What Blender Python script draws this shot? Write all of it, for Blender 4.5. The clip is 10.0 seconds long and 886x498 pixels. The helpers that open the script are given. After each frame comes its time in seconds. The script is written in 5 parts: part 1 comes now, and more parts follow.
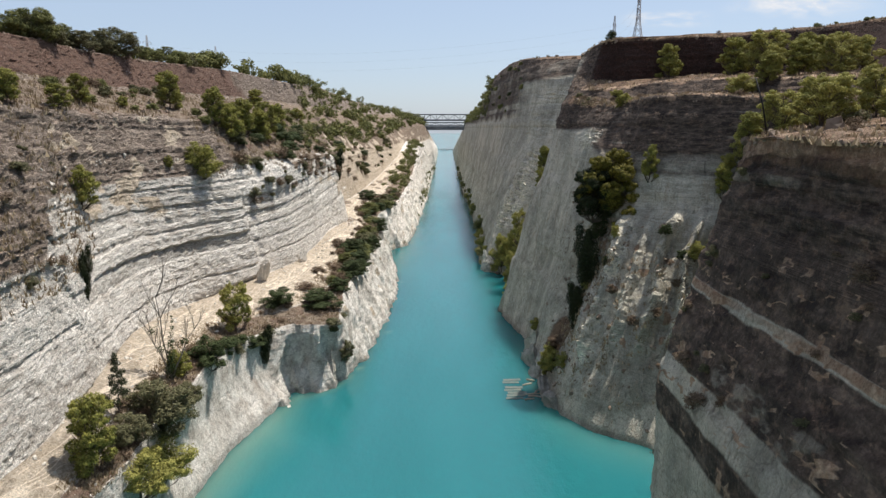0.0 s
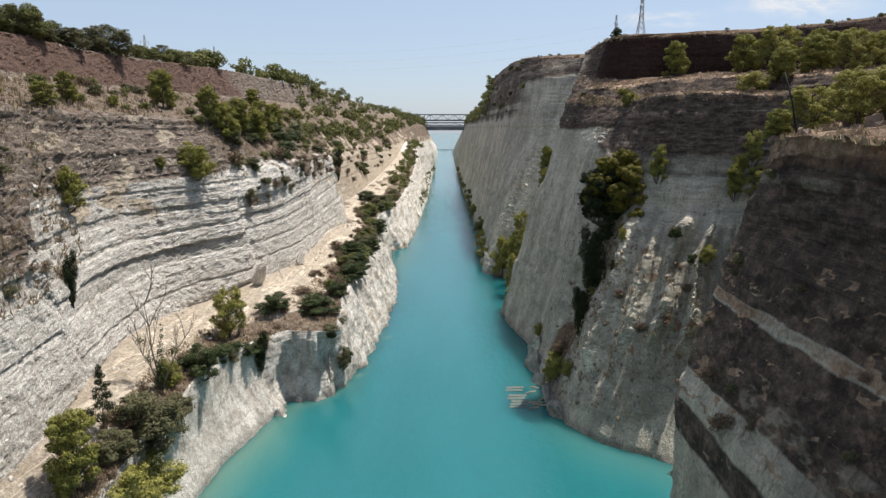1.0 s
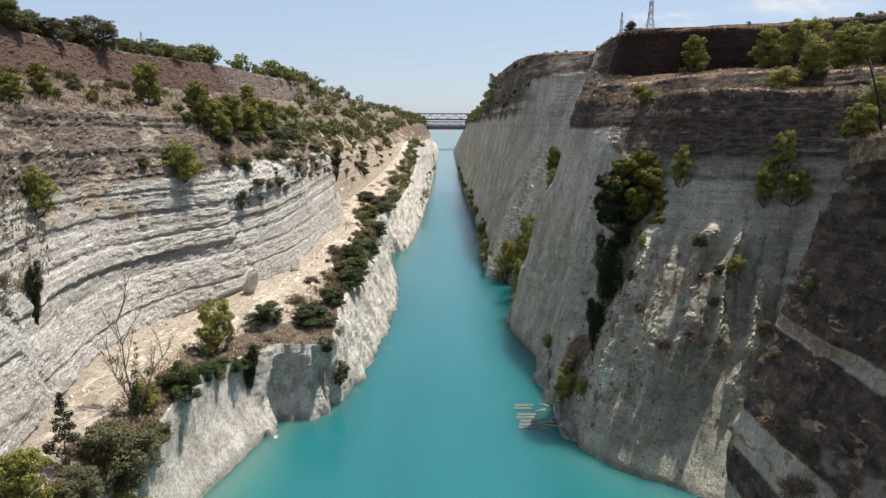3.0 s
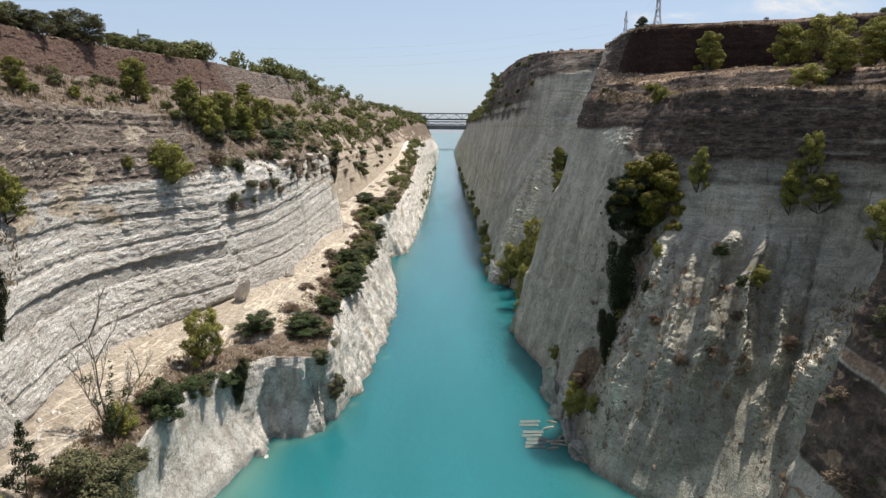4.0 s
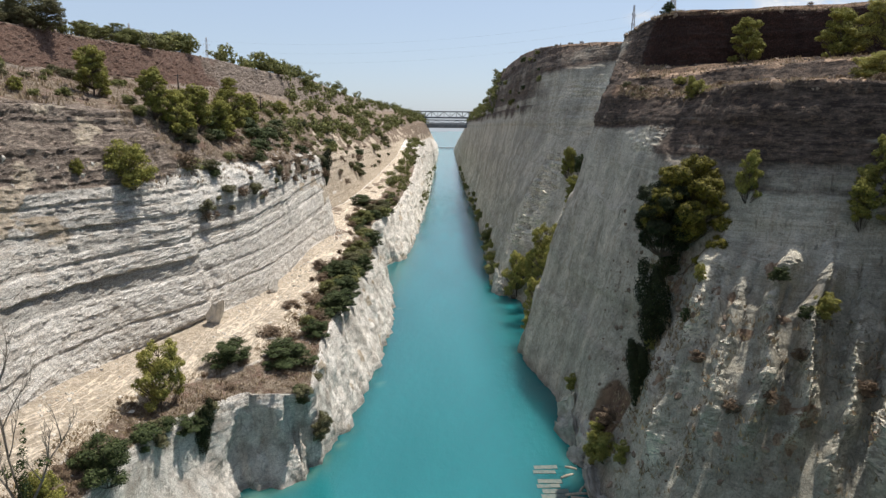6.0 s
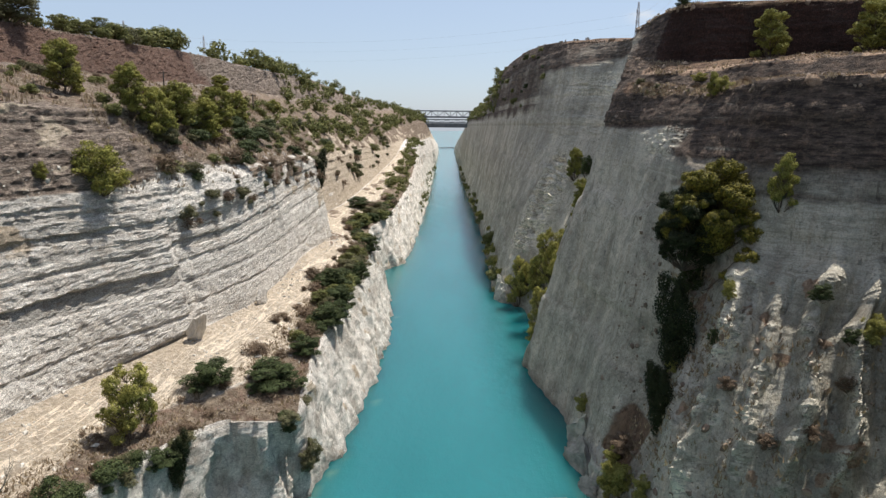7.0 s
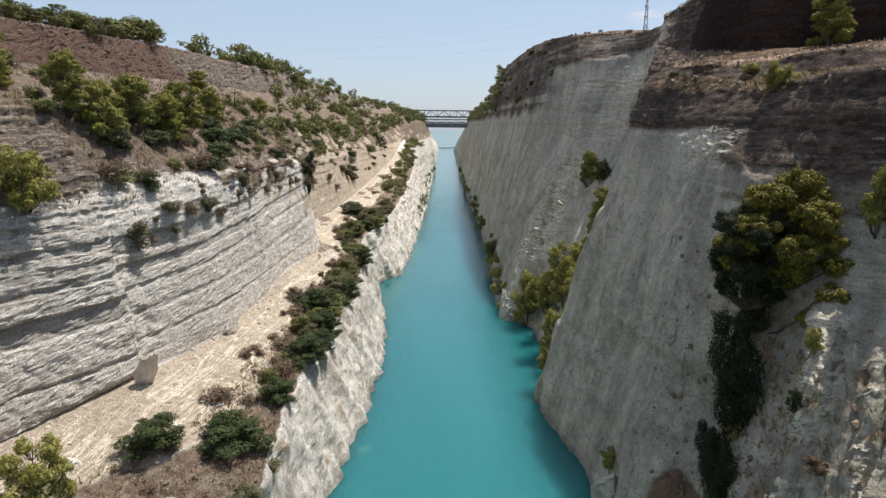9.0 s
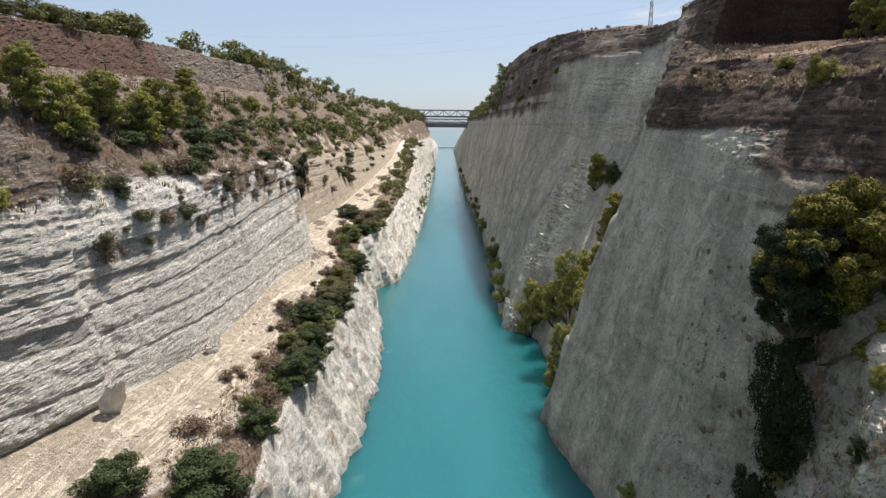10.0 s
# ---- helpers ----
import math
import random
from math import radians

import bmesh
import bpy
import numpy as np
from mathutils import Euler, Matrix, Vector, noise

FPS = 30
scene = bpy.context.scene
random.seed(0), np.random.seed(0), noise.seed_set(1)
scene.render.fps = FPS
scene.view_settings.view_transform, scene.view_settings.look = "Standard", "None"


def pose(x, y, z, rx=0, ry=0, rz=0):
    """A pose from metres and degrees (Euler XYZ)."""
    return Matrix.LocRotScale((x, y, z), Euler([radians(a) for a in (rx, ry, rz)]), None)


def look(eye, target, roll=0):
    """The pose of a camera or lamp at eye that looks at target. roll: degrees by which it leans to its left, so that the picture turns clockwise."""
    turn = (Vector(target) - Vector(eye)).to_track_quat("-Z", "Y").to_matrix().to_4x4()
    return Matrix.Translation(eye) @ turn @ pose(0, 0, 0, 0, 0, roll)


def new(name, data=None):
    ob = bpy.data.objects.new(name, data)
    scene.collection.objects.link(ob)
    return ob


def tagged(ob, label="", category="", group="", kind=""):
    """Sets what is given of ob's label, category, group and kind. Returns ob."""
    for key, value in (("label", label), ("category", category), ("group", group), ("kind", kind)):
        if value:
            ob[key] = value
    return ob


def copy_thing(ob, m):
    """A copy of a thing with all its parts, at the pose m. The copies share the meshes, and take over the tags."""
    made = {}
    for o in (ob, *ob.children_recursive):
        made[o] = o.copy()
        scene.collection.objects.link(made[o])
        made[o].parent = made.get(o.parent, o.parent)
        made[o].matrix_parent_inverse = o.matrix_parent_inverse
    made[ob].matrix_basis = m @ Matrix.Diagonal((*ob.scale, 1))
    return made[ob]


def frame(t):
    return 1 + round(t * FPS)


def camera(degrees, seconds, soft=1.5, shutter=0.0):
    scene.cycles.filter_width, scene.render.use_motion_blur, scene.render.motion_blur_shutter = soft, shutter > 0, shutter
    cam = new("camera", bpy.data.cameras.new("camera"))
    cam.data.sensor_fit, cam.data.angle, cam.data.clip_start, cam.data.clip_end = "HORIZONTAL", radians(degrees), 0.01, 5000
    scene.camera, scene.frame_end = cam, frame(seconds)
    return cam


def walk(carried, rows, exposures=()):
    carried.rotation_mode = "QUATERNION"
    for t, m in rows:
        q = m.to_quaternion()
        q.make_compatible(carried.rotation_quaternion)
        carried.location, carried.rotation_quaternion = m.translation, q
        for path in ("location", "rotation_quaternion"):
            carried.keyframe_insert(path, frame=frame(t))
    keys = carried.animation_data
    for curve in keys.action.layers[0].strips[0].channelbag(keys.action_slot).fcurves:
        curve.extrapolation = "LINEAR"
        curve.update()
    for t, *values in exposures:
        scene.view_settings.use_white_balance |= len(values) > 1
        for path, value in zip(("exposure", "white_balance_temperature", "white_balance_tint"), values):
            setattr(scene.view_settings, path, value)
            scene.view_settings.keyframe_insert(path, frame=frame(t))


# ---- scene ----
import functools
from mathutils.bvhtree import BVHTree

cam = camera(70.0, 10.0, 1.38)
METRES, EYE, TILT, LEAN, TURN = 51.3, 36.6, -10.8, 0.0, 0.0
SIDE = 0.668
ROWS = [
    (0.0, 0.0, 0.0, 0.0, -0.0, 0.0, -0.0),
    (0.5, -0.0028, 0.0274, 0.0063, -0.03, 0.02, 0.03),
    (1.0, -0.0064, 0.0565, 0.0133, -0.04, 0.04, 0.04),
    (1.5, -0.0102, 0.0827, 0.0201, -0.06, 0.06, 0.05),
    (2.0, -0.0149, 0.1108, 0.0272, -0.09, 0.02, 0.04),
    (2.5, -0.0184, 0.1394, 0.0342, -0.08, -0.03, -0.06),
    (4.0, -0.0308, 0.2684, 0.0694, -0.08, -0.04, -0.42),
    (4.5, -0.034, 0.3178, 0.0831, -0.11, -0.09, -0.48),
    (5.0, -0.0356, 0.3738, 0.0988, -0.1, -0.16, -0.5),
    (5.5, -0.0374, 0.427, 0.1144, -0.13, -0.2, -0.51),
    (7.0, -0.0392, 0.6004, 0.1679, -0.13, -0.33, -0.54),
    (7.5, -0.0393, 0.6564, 0.1849, -0.13, -0.34, -0.55),
    (8.0, -0.0396, 0.7182, 0.2035, -0.15, -0.36, -0.57),
    (8.5, -0.0398, 0.7759, 0.2206, -0.18, -0.36, -0.58),
    (9.0, -0.0403, 0.839, 0.2382, -0.2, -0.34, -0.56),
    (9.5, -0.0407, 0.8967, 0.2558, -0.2, -0.35, -0.56),
    (10.0, -0.0415, 0.9594, 0.2743, -0.22, -0.37, -0.56),
]
walk(cam, [(t, pose(0, 0, EYE, TILT, LEAN, TURN) @ pose(METRES * SIDE * x, METRES * y, METRES * SIDE * z, 90 + 0.67 * pitch, roll, 0.67 * yaw))
           for t, x, y, z, yaw, pitch, roll in ROWS])

# ---- light ----
SUN_HEIGHT, SUN_SIDE = 66.5, 48.0          # degrees above the horizon; degrees to the right of straight ahead
world = bpy.data.worlds.new("sky")
scene.world = world
world.use_nodes = True
wn = world.node_tree
sky = wn.nodes.new("ShaderNodeTexSky")
sky.sky_type, sky.sun_disc = "NISHITA", False
sky.sun_elevation, sky.sun_rotation = radians(SUN_HEIGHT), radians(SUN_SIDE)
sky.air_density, sky.dust_density, sky.ozone_density = 1.0, 1.0, 2.0
haze = wn.nodes.new("ShaderNodeMix")
haze.data_type = "RGBA"
haze.inputs[0].default_value = 0.45
haze.inputs[7].default_value = (6.1, 7.2, 9.1, 1)        # thin summer haze over the whole sky
wn.links.new(sky.outputs[0], haze.inputs[6])
wn.links.new(haze.outputs[2], wn.nodes["Background"].inputs[0])
wn.nodes["Background"].inputs[1].default_value = 0.11
sun_data = bpy.data.lights.new("sun", "SUN")
sun_data.energy, sun_data.angle, sun_data.color = 6.1, radians(0.53), (1.0, 0.96, 0.90)
sun = new("sun", sun_data)
eh, es = radians(SUN_HEIGHT), radians(SUN_SIDE)
sun.matrix_world = look((Vector((math.cos(eh) * math.sin(es), math.cos(eh) * math.cos(es), math.sin(eh))) * 300)[:], (0, 0, 0))
scene.view_settings.exposure = 0.0


# ---- number noise ----
def hashed(ix, iy, iz, seed=0):
    """A fixed random number from 0 to 1 for each whole-numbered place."""
    n = (ix.astype(np.int64) * 374761393 + iy.astype(np.int64) * 668265263 + iz.astype(np.int64) * 2147483647 + seed * 1274126177) & 0xFFFFFFFF
    n = ((n ^ (n >> 13)) * 1274126177) & 0xFFFFFFFF
    n = ((n ^ (n >> 16)) * 2246822519) & 0xFFFFFFFF
    return ((n ^ (n >> 15)) & 0xFFFFFF) / 16777215.0


def smooth_noise(x, y, z, seed=0):
    """Value noise from -1 to 1."""
    fx, fy, fz = np.floor(x), np.floor(y), np.floor(z)
    tx, ty, tz = x - fx, y - fy, z - fz
    tx, ty, tz = (t * t * (3 - 2 * t) for t in (tx, ty, tz))
    total = 0.0
    for a in (0, 1):
        for b in (0, 1):
            for c in (0, 1):
                w = (tx if a else 1 - tx) * (ty if b else 1 - ty) * (tz if c else 1 - tz)
                total = total + w * hashed(fx + a, fy + b, fz + c, seed)
    return total * 2 - 1


def fractal(x, y, z, octaves=4, seed=0, gain=0.5):
    total, weight, norm = 0.0, 1.0, 0.0
    for k in range(octaves):
        total = total + weight * smooth_noise(x * 2 ** k + 17.3 * k, y * 2 ** k + 5.1 * k, z * 2 ** k + 9.7 * k, seed + k)
        norm += weight
        weight *= gain
    return total / norm


def stepped(s, period, seed, soft=0.18):
    """Beds: a random level from -1 to 1 for each bed, with short ramps between beds."""
    k = np.floor(s / period)
    t = np.clip((s / period - k - (1 - soft)) / soft, 0, 1)
    zero = np.zeros_like(k)
    return ((1 - t) * hashed(k, zero, zero, seed) + t * hashed(k + 1, zero, zero, seed)) * 2 - 1


def ramp01(v, a, b):
    t = np.clip((v - a) / (b - a), 0, 1)
    return t * t * (3 - 2 * t)


# ---- node helpers ----
class Nodes:
    """A short way to write node materials."""

    def __init__(self, name):
        self.mat = bpy.data.materials.new(name)
        self.mat.use_nodes = True
        self.tree = self.mat.node_tree
        self.bsdf = self.tree.nodes["Principled BSDF"]
        self.bsdf.inputs["Specular IOR Level"].default_value = 0.25

    def node(self, kind):
        return self.tree.nodes.new(kind)

    def put(self, socket, value):
        if isinstance(value, bpy.types.NodeSocket):
            self.tree.links.new(value, socket)
        elif hasattr(value, "__len__") and len(value) == 3 and socket.type == "RGBA":
            socket.default_value = (*value, 1)
        else:
            socket.default_value = value

    def attr(self, name):
        n = self.node("ShaderNodeAttribute")
        n.attribute_name = name
        return n.outputs["Fac"]

    def place(self):
        return self.node("ShaderNodeNewGeometry").outputs["Position"]

    def scaled(self, vector, by):
        n = self.node("ShaderNodeVectorMath")
        n.operation = "MULTIPLY"
        self.put(n.inputs[0], vector)
        n.inputs[1].default_value = by
        return n.outputs[0]

    def noise(self, vector, scale, detail=4.0, rough=0.55, warp=0.0):
        n = self.node("ShaderNodeTexNoise")
        self.put(n.inputs["Vector"], vector)
        n.inputs["Scale"].default_value, n.inputs["Detail"].default_value = scale, detail
        n.inputs["Roughness"].default_value, n.inputs["Distortion"].default_value = rough, warp
        return n.outputs["Fac"]

    def math(self, op, a, b=0.0, c=0.0):
        n = self.node("ShaderNodeMath")
        n.operation = op
        for k, v in enumerate((a, b, c)):
            self.put(n.inputs[k], v)
        return n.outputs[0]

    def span(self, value, a, b, lo=0.0, hi=1.0):
        n = self.node("ShaderNodeMapRange")
        n.interpolation_type = "SMOOTHSTEP"
        for k, v in enumerate((value, a, b, lo, hi)):
            self.put(n.inputs[k], v)
        return n.outputs[0]

    def mix(self, fac, a, b, blend="MIX"):
        n = self.node("ShaderNodeMix")
        n.data_type, n.blend_type = "RGBA", blend
        self.put(n.inputs[0], fac)
        self.put(n.inputs[6], a)
        self.put(n.inputs[7], b)
        return n.outputs[2]

    def tone(self, value):
        n = self.node("ShaderNodeCombineColor")
        for k in range(3):
            self.put(n.inputs[k], value)
        return n.outputs[0]

    def join(self, x, y, z):
        n = self.node("ShaderNodeCombineXYZ")
        for k, v in enumerate((x, y, z)):
            self.put(n.inputs[k], v)
        return n.outputs[0]

    def split(self, v):
        n = self.node("ShaderNodeSeparateXYZ")
        self.put(n.inputs[0], v)
        return n.outputs

    def bump(self, height, strength, distance):
        n = self.node("ShaderNodeBump")
        self.put(n.inputs["Height"], height)
        n.inputs["Strength"].default_value, n.inputs["Distance"].default_value = strength, distance
        self.put(self.bsdf.inputs["Normal"], n.outputs[0])

    def done(self, colour, rough=0.9):
        self.put(self.bsdf.inputs["Base Color"], colour)
        self.put(self.bsdf.inputs["Roughness"], rough)
        return self.mat


def rock_material(name, pale_lo, pale_hi, band, dark_lo, dark_hi, red_lo, red_hi, soil_lo, soil_hi, stain, bedding=0.5, drips=0.25, seams=0.6, upright=2.2, soft=0.1, relief=0.45, spots=1.0, cracks=0.6):
    """Bedded marl and clay: pale beds below, brown-grey above, red earth in the top scarp, dry soil on the benches."""
    m = Nodes(name)
    at = m.place()
    x, y, z = m.split(at)
    strat = m.attr("strat")
    bedded = m.join(m.math("MULTIPLY", x, 0.16), m.math("MULTIPLY", y, 0.16), strat)
    thick = m.noise(bedded, 0.55, 2.0, 0.5)
    thin = m.noise(bedded, 2.6, 4.0, 0.65)
    coarse = m.noise(at, 0.12, 5.0, 0.6)
    grain = m.noise(at, 2.2, 6.0, 0.7)
    streak = m.noise(m.scaled(at, (0.9, 0.9, 0.07)), 1.0, 4.0, 0.6)
    pits = m.noise(m.scaled(at, (1.0, 1.0, 1.6)), 1.1, 5.0, 0.75)
    fine = m.noise(m.scaled(at, (1.0, 1.0, upright)), 5.5, 5.0, 0.75)
    seam = m.noise(bedded, 5.5, 3.0, 0.6)
    drip = m.noise(m.scaled(at, (2.6, 2.6, 0.12)), 1.0, 4.0, 0.65)
    pale = m.mix(m.span(thin, 0.38, 0.60), pale_lo, pale_hi)
    pale = m.mix(m.span(thick, 0.56, 0.61, 0.0, 0.25), pale, band)
    pale = m.mix(m.span(coarse, 0.42, 0.62, 0.0, 0.6), pale, pale_hi)
    pale = m.mix(m.span(m.attr("tone"), 0.0, 1.0, 0.0, 0.85), pale, band)
    marks = m.noise(m.scaled(at, (2.2, 2.2, 0.28)), 1.0, 2.0, 0.5)
    pale = m.mix(m.span(marks, 0.66, 0.70, 0.0, 0.55 if spots < 0.5 else 0.0), pale, tuple(0.45 * v for v in band))
    pale = m.mix(m.span(m.attr("tone"), -1.0, 0.0, 0.8, 0.0), pale, pale_hi)
    pale = m.mix(m.span(streak, 0.52, 0.75, 0.0, 0.35), pale, stain)
    pale = m.mix(m.span(drip, 0.55, 0.72, 0.0, drips), pale, band)
    pale = m.mix(m.span(seam, 0.57, 0.64, 0.0, seams * 0.7), pale, stain)
    pale = m.mix(m.span(pits, 0.53, 0.63, 0.0, 0.4 if spots >= 0.5 else 0.22), pale, band)
    pale = m.mix(m.span(fine, 0.58, 0.7, 0.0, 0.6 if spots >= 0.5 else 0.25), pale, pale_hi)
    dark = m.mix(m.span(thin, 0.38, 0.64), dark_lo, dark_hi)
    dark = m.mix(m.span(streak, 0.5, 0.8, 0.0, 0.5), dark, dark_lo)
    dark = m.mix(m.span(pits, 0.5, 0.68, 0.0, 0.35), dark, soil_lo)
    dark = m.mix(m.span(seam, 0.56, 0.66, 0.0, 0.55), dark, dark_lo)
    dark = m.mix(m.span(fine, 0.56, 0.7, 0.0, 0.5), dark, dark_hi)
    dark = m.mix(m.span(m.noise(bedded, 5.0, 3.0, 0.6), 0.56, 0.60, 0.0, 0.75 if spots >= 0.5 else 0.3), dark, tuple((1.55 if spots >= 0.5 else 1.7) * v for v in dark_hi))
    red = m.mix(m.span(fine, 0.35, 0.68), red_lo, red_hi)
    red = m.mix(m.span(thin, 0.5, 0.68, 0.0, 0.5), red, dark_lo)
    soil = m.mix(m.span(grain, 0.35, 0.68), soil_lo, soil_hi)
    soil = m.mix(m.span(m.noise(at, 0.35, 5.0, 0.65), 0.5, 0.62, 0.0, 0.6), soil, soil_lo)
    scrub = m.mix(m.span(pits, 0.4, 0.62), tuple(0.58 * v for v in stain), tuple(0.68 * v for v in soil_lo))
    scrub = m.mix(m.span(m.noise(at, 0.5, 5.0, 0.7), 0.5, 0.64, 0.0, 0.8), scrub, red_hi)
    scrub = m.mix(m.span(fine, 0.5, 0.7, 0.0, 0.6), scrub, dark_lo)
    edge = m.math("SUBTRACT", m.math("MULTIPLY", coarse, 0.7), 0.35)
    c = m.mix(m.span(m.math("ADD", m.attr("dark"), edge), 0.5 - soft, 0.5 + soft), pale, dark)
    c = m.mix(m.span(m.math("ADD", m.attr("red"), edge), 0.4, 0.6), c, red)
    c = m.mix(m.span(m.math("ADD", m.attr("soil"), edge), 0.4, 0.6), c, soil)
    c = m.mix(m.span(m.math("ADD", m.attr("scrub"), m.math("MULTIPLY", edge, 2.0)), 0.3, 0.7), c, scrub)
    for shape, scale, wide in (((0.5, 0.055, 0.0), 1.0, 0.012), ((0.75, 0.09, 0.0), 1.0, 0.014), ((0.35, 0.03, 0.0), 1.3, 0.012)):
        path = m.math("ABSOLUTE", m.math("SUBTRACT", m.noise(m.scaled(m.join(m.math("SUBTRACT", x, m.math("MULTIPLY", y, 0.09)), y, z), shape), scale, 2.0, 0.4), 0.5))
        c = m.mix(m.math("MULTIPLY", m.attr("track"), m.span(path, 0.4 * wide, wide, 0.8, 0.0)), c, tuple(min(0.86, 1.3 * v) for v in soil_hi))
    c = m.mix(m.math("MULTIPLY", m.span(z, 0.3, 1.0, 1.0, 0.0), 0.6), c, band)
    c = m.mix(m.span(fine, 0.34, 0.47, 0.3 if spots >= 0.5 else 0.14, 0.0), c, dark_lo)
    for pattern, scale, thin_line, strong in ((bedded, 0.9, 0.012, 0.55), (bedded, 2.1, 0.014, 0.45), (m.scaled(at, (1.0, 1.0, 0.22)), 0.55, 0.007, 0.6)):
        gap = m.math("ABSOLUTE", m.math("SUBTRACT", m.noise(pattern, scale, 3.0, 0.6), 0.5))
        c = m.mix(m.span(gap, 0.3 * thin_line, thin_line, strong * cracks, 0.0), c, dark_lo)
    chips = m.noise(m.scaled(at, (1.0, 1.0, 2.6)), 1.7, 4.0, 0.7)
    c = m.mix(m.math("MULTIPLY", m.attr("fleck"), m.span(chips, 0.44, 0.53)), c, tuple(min(0.75, 1.35 * v) for v in pale_hi))
    speck = m.noise(at, 11.0, 4.0, 0.8)
    rough_ground = m.math("MULTIPLY", m.span(m.attr("soil"), 0.3, 0.8, 1.0, 0.45 if spots >= 0.5 else 1.0), m.span(m.attr("worn"), 0.0, 1.0, 1.0, 0.5))
    c = m.mix(rough_ground, c, m.tone(m.span(fine, 0.30, 0.70, 1 - 0.46 * spots, 1 + 0.40 * spots)), "MULTIPLY")
    c = m.mix(rough_ground, c, m.tone(m.span(speck, 0.32, 0.68, 1 - 0.28 * spots, 1 + 0.26 * spots)), "MULTIPLY")
    h = m.math("ADD", m.math("MULTIPLY", thin, bedding), m.math("ADD", m.math("MULTIPLY", pits, 0.7), m.math("MULTIPLY", fine, 0.8)))
    c = m.mix(1.0, c, m.tone(m.span(pits, 0.38, 0.62, 0.90, 1.10 if spots < 0.5 else 1.14)), "MULTIPLY")
    if spots < 0.5:
        runs = m.noise(m.scaled(at, (0.75, 0.75, 0.035)), 1.0, 5.0, 0.6)
        panels = m.noise(m.scaled(at, (0.16, 0.16, 0.05)), 1.0, 3.0, 0.5, 0.6)
        c = m.mix(m.span(m.attr("dark"), 0.2, 0.8, 1.0, 0.15), c, m.tone(m.span(runs, 0.34, 0.66, 0.9, 1.09)), "MULTIPLY")
        c = m.mix(1.0, c, m.tone(m.span(panels, 0.36, 0.62, 0.80, 1.16)), "MULTIPLY")
        c = m.mix(m.span(m.attr("dark"), 0.3, 0.9, 0.0, 1.0), c, m.tone(m.span(pits, 0.36, 0.64, 0.84, 1.14)), "MULTIPLY")
        h = m.math("ADD", h, m.math("MULTIPLY", drip, 1.2))
    m.bump(h, 1.0, relief)
    return m.done(c, 0.95)


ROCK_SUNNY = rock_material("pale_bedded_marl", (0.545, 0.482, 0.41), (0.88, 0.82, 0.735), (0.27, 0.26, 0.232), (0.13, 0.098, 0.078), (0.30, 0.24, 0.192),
                           (0.115, 0.065, 0.046), (0.22, 0.135, 0.10), (0.43, 0.345, 0.25), (0.66, 0.56, 0.44), (0.30, 0.21, 0.145), seams=0.42, spots=0.8, cracks=0.45)
# same marl, greyer and darker: the right bank's shade is put into its colours
ROCK_SHADY = rock_material("shaded_marl", (0.37, 0.339, 0.268), (0.532, 0.486, 0.392), (0.25, 0.23, 0.187), (0.050, 0.036, 0.028), (0.135, 0.099, 0.075),
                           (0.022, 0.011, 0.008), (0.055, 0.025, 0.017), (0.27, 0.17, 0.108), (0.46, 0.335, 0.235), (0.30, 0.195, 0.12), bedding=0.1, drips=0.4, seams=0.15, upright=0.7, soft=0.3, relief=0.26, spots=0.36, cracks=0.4)

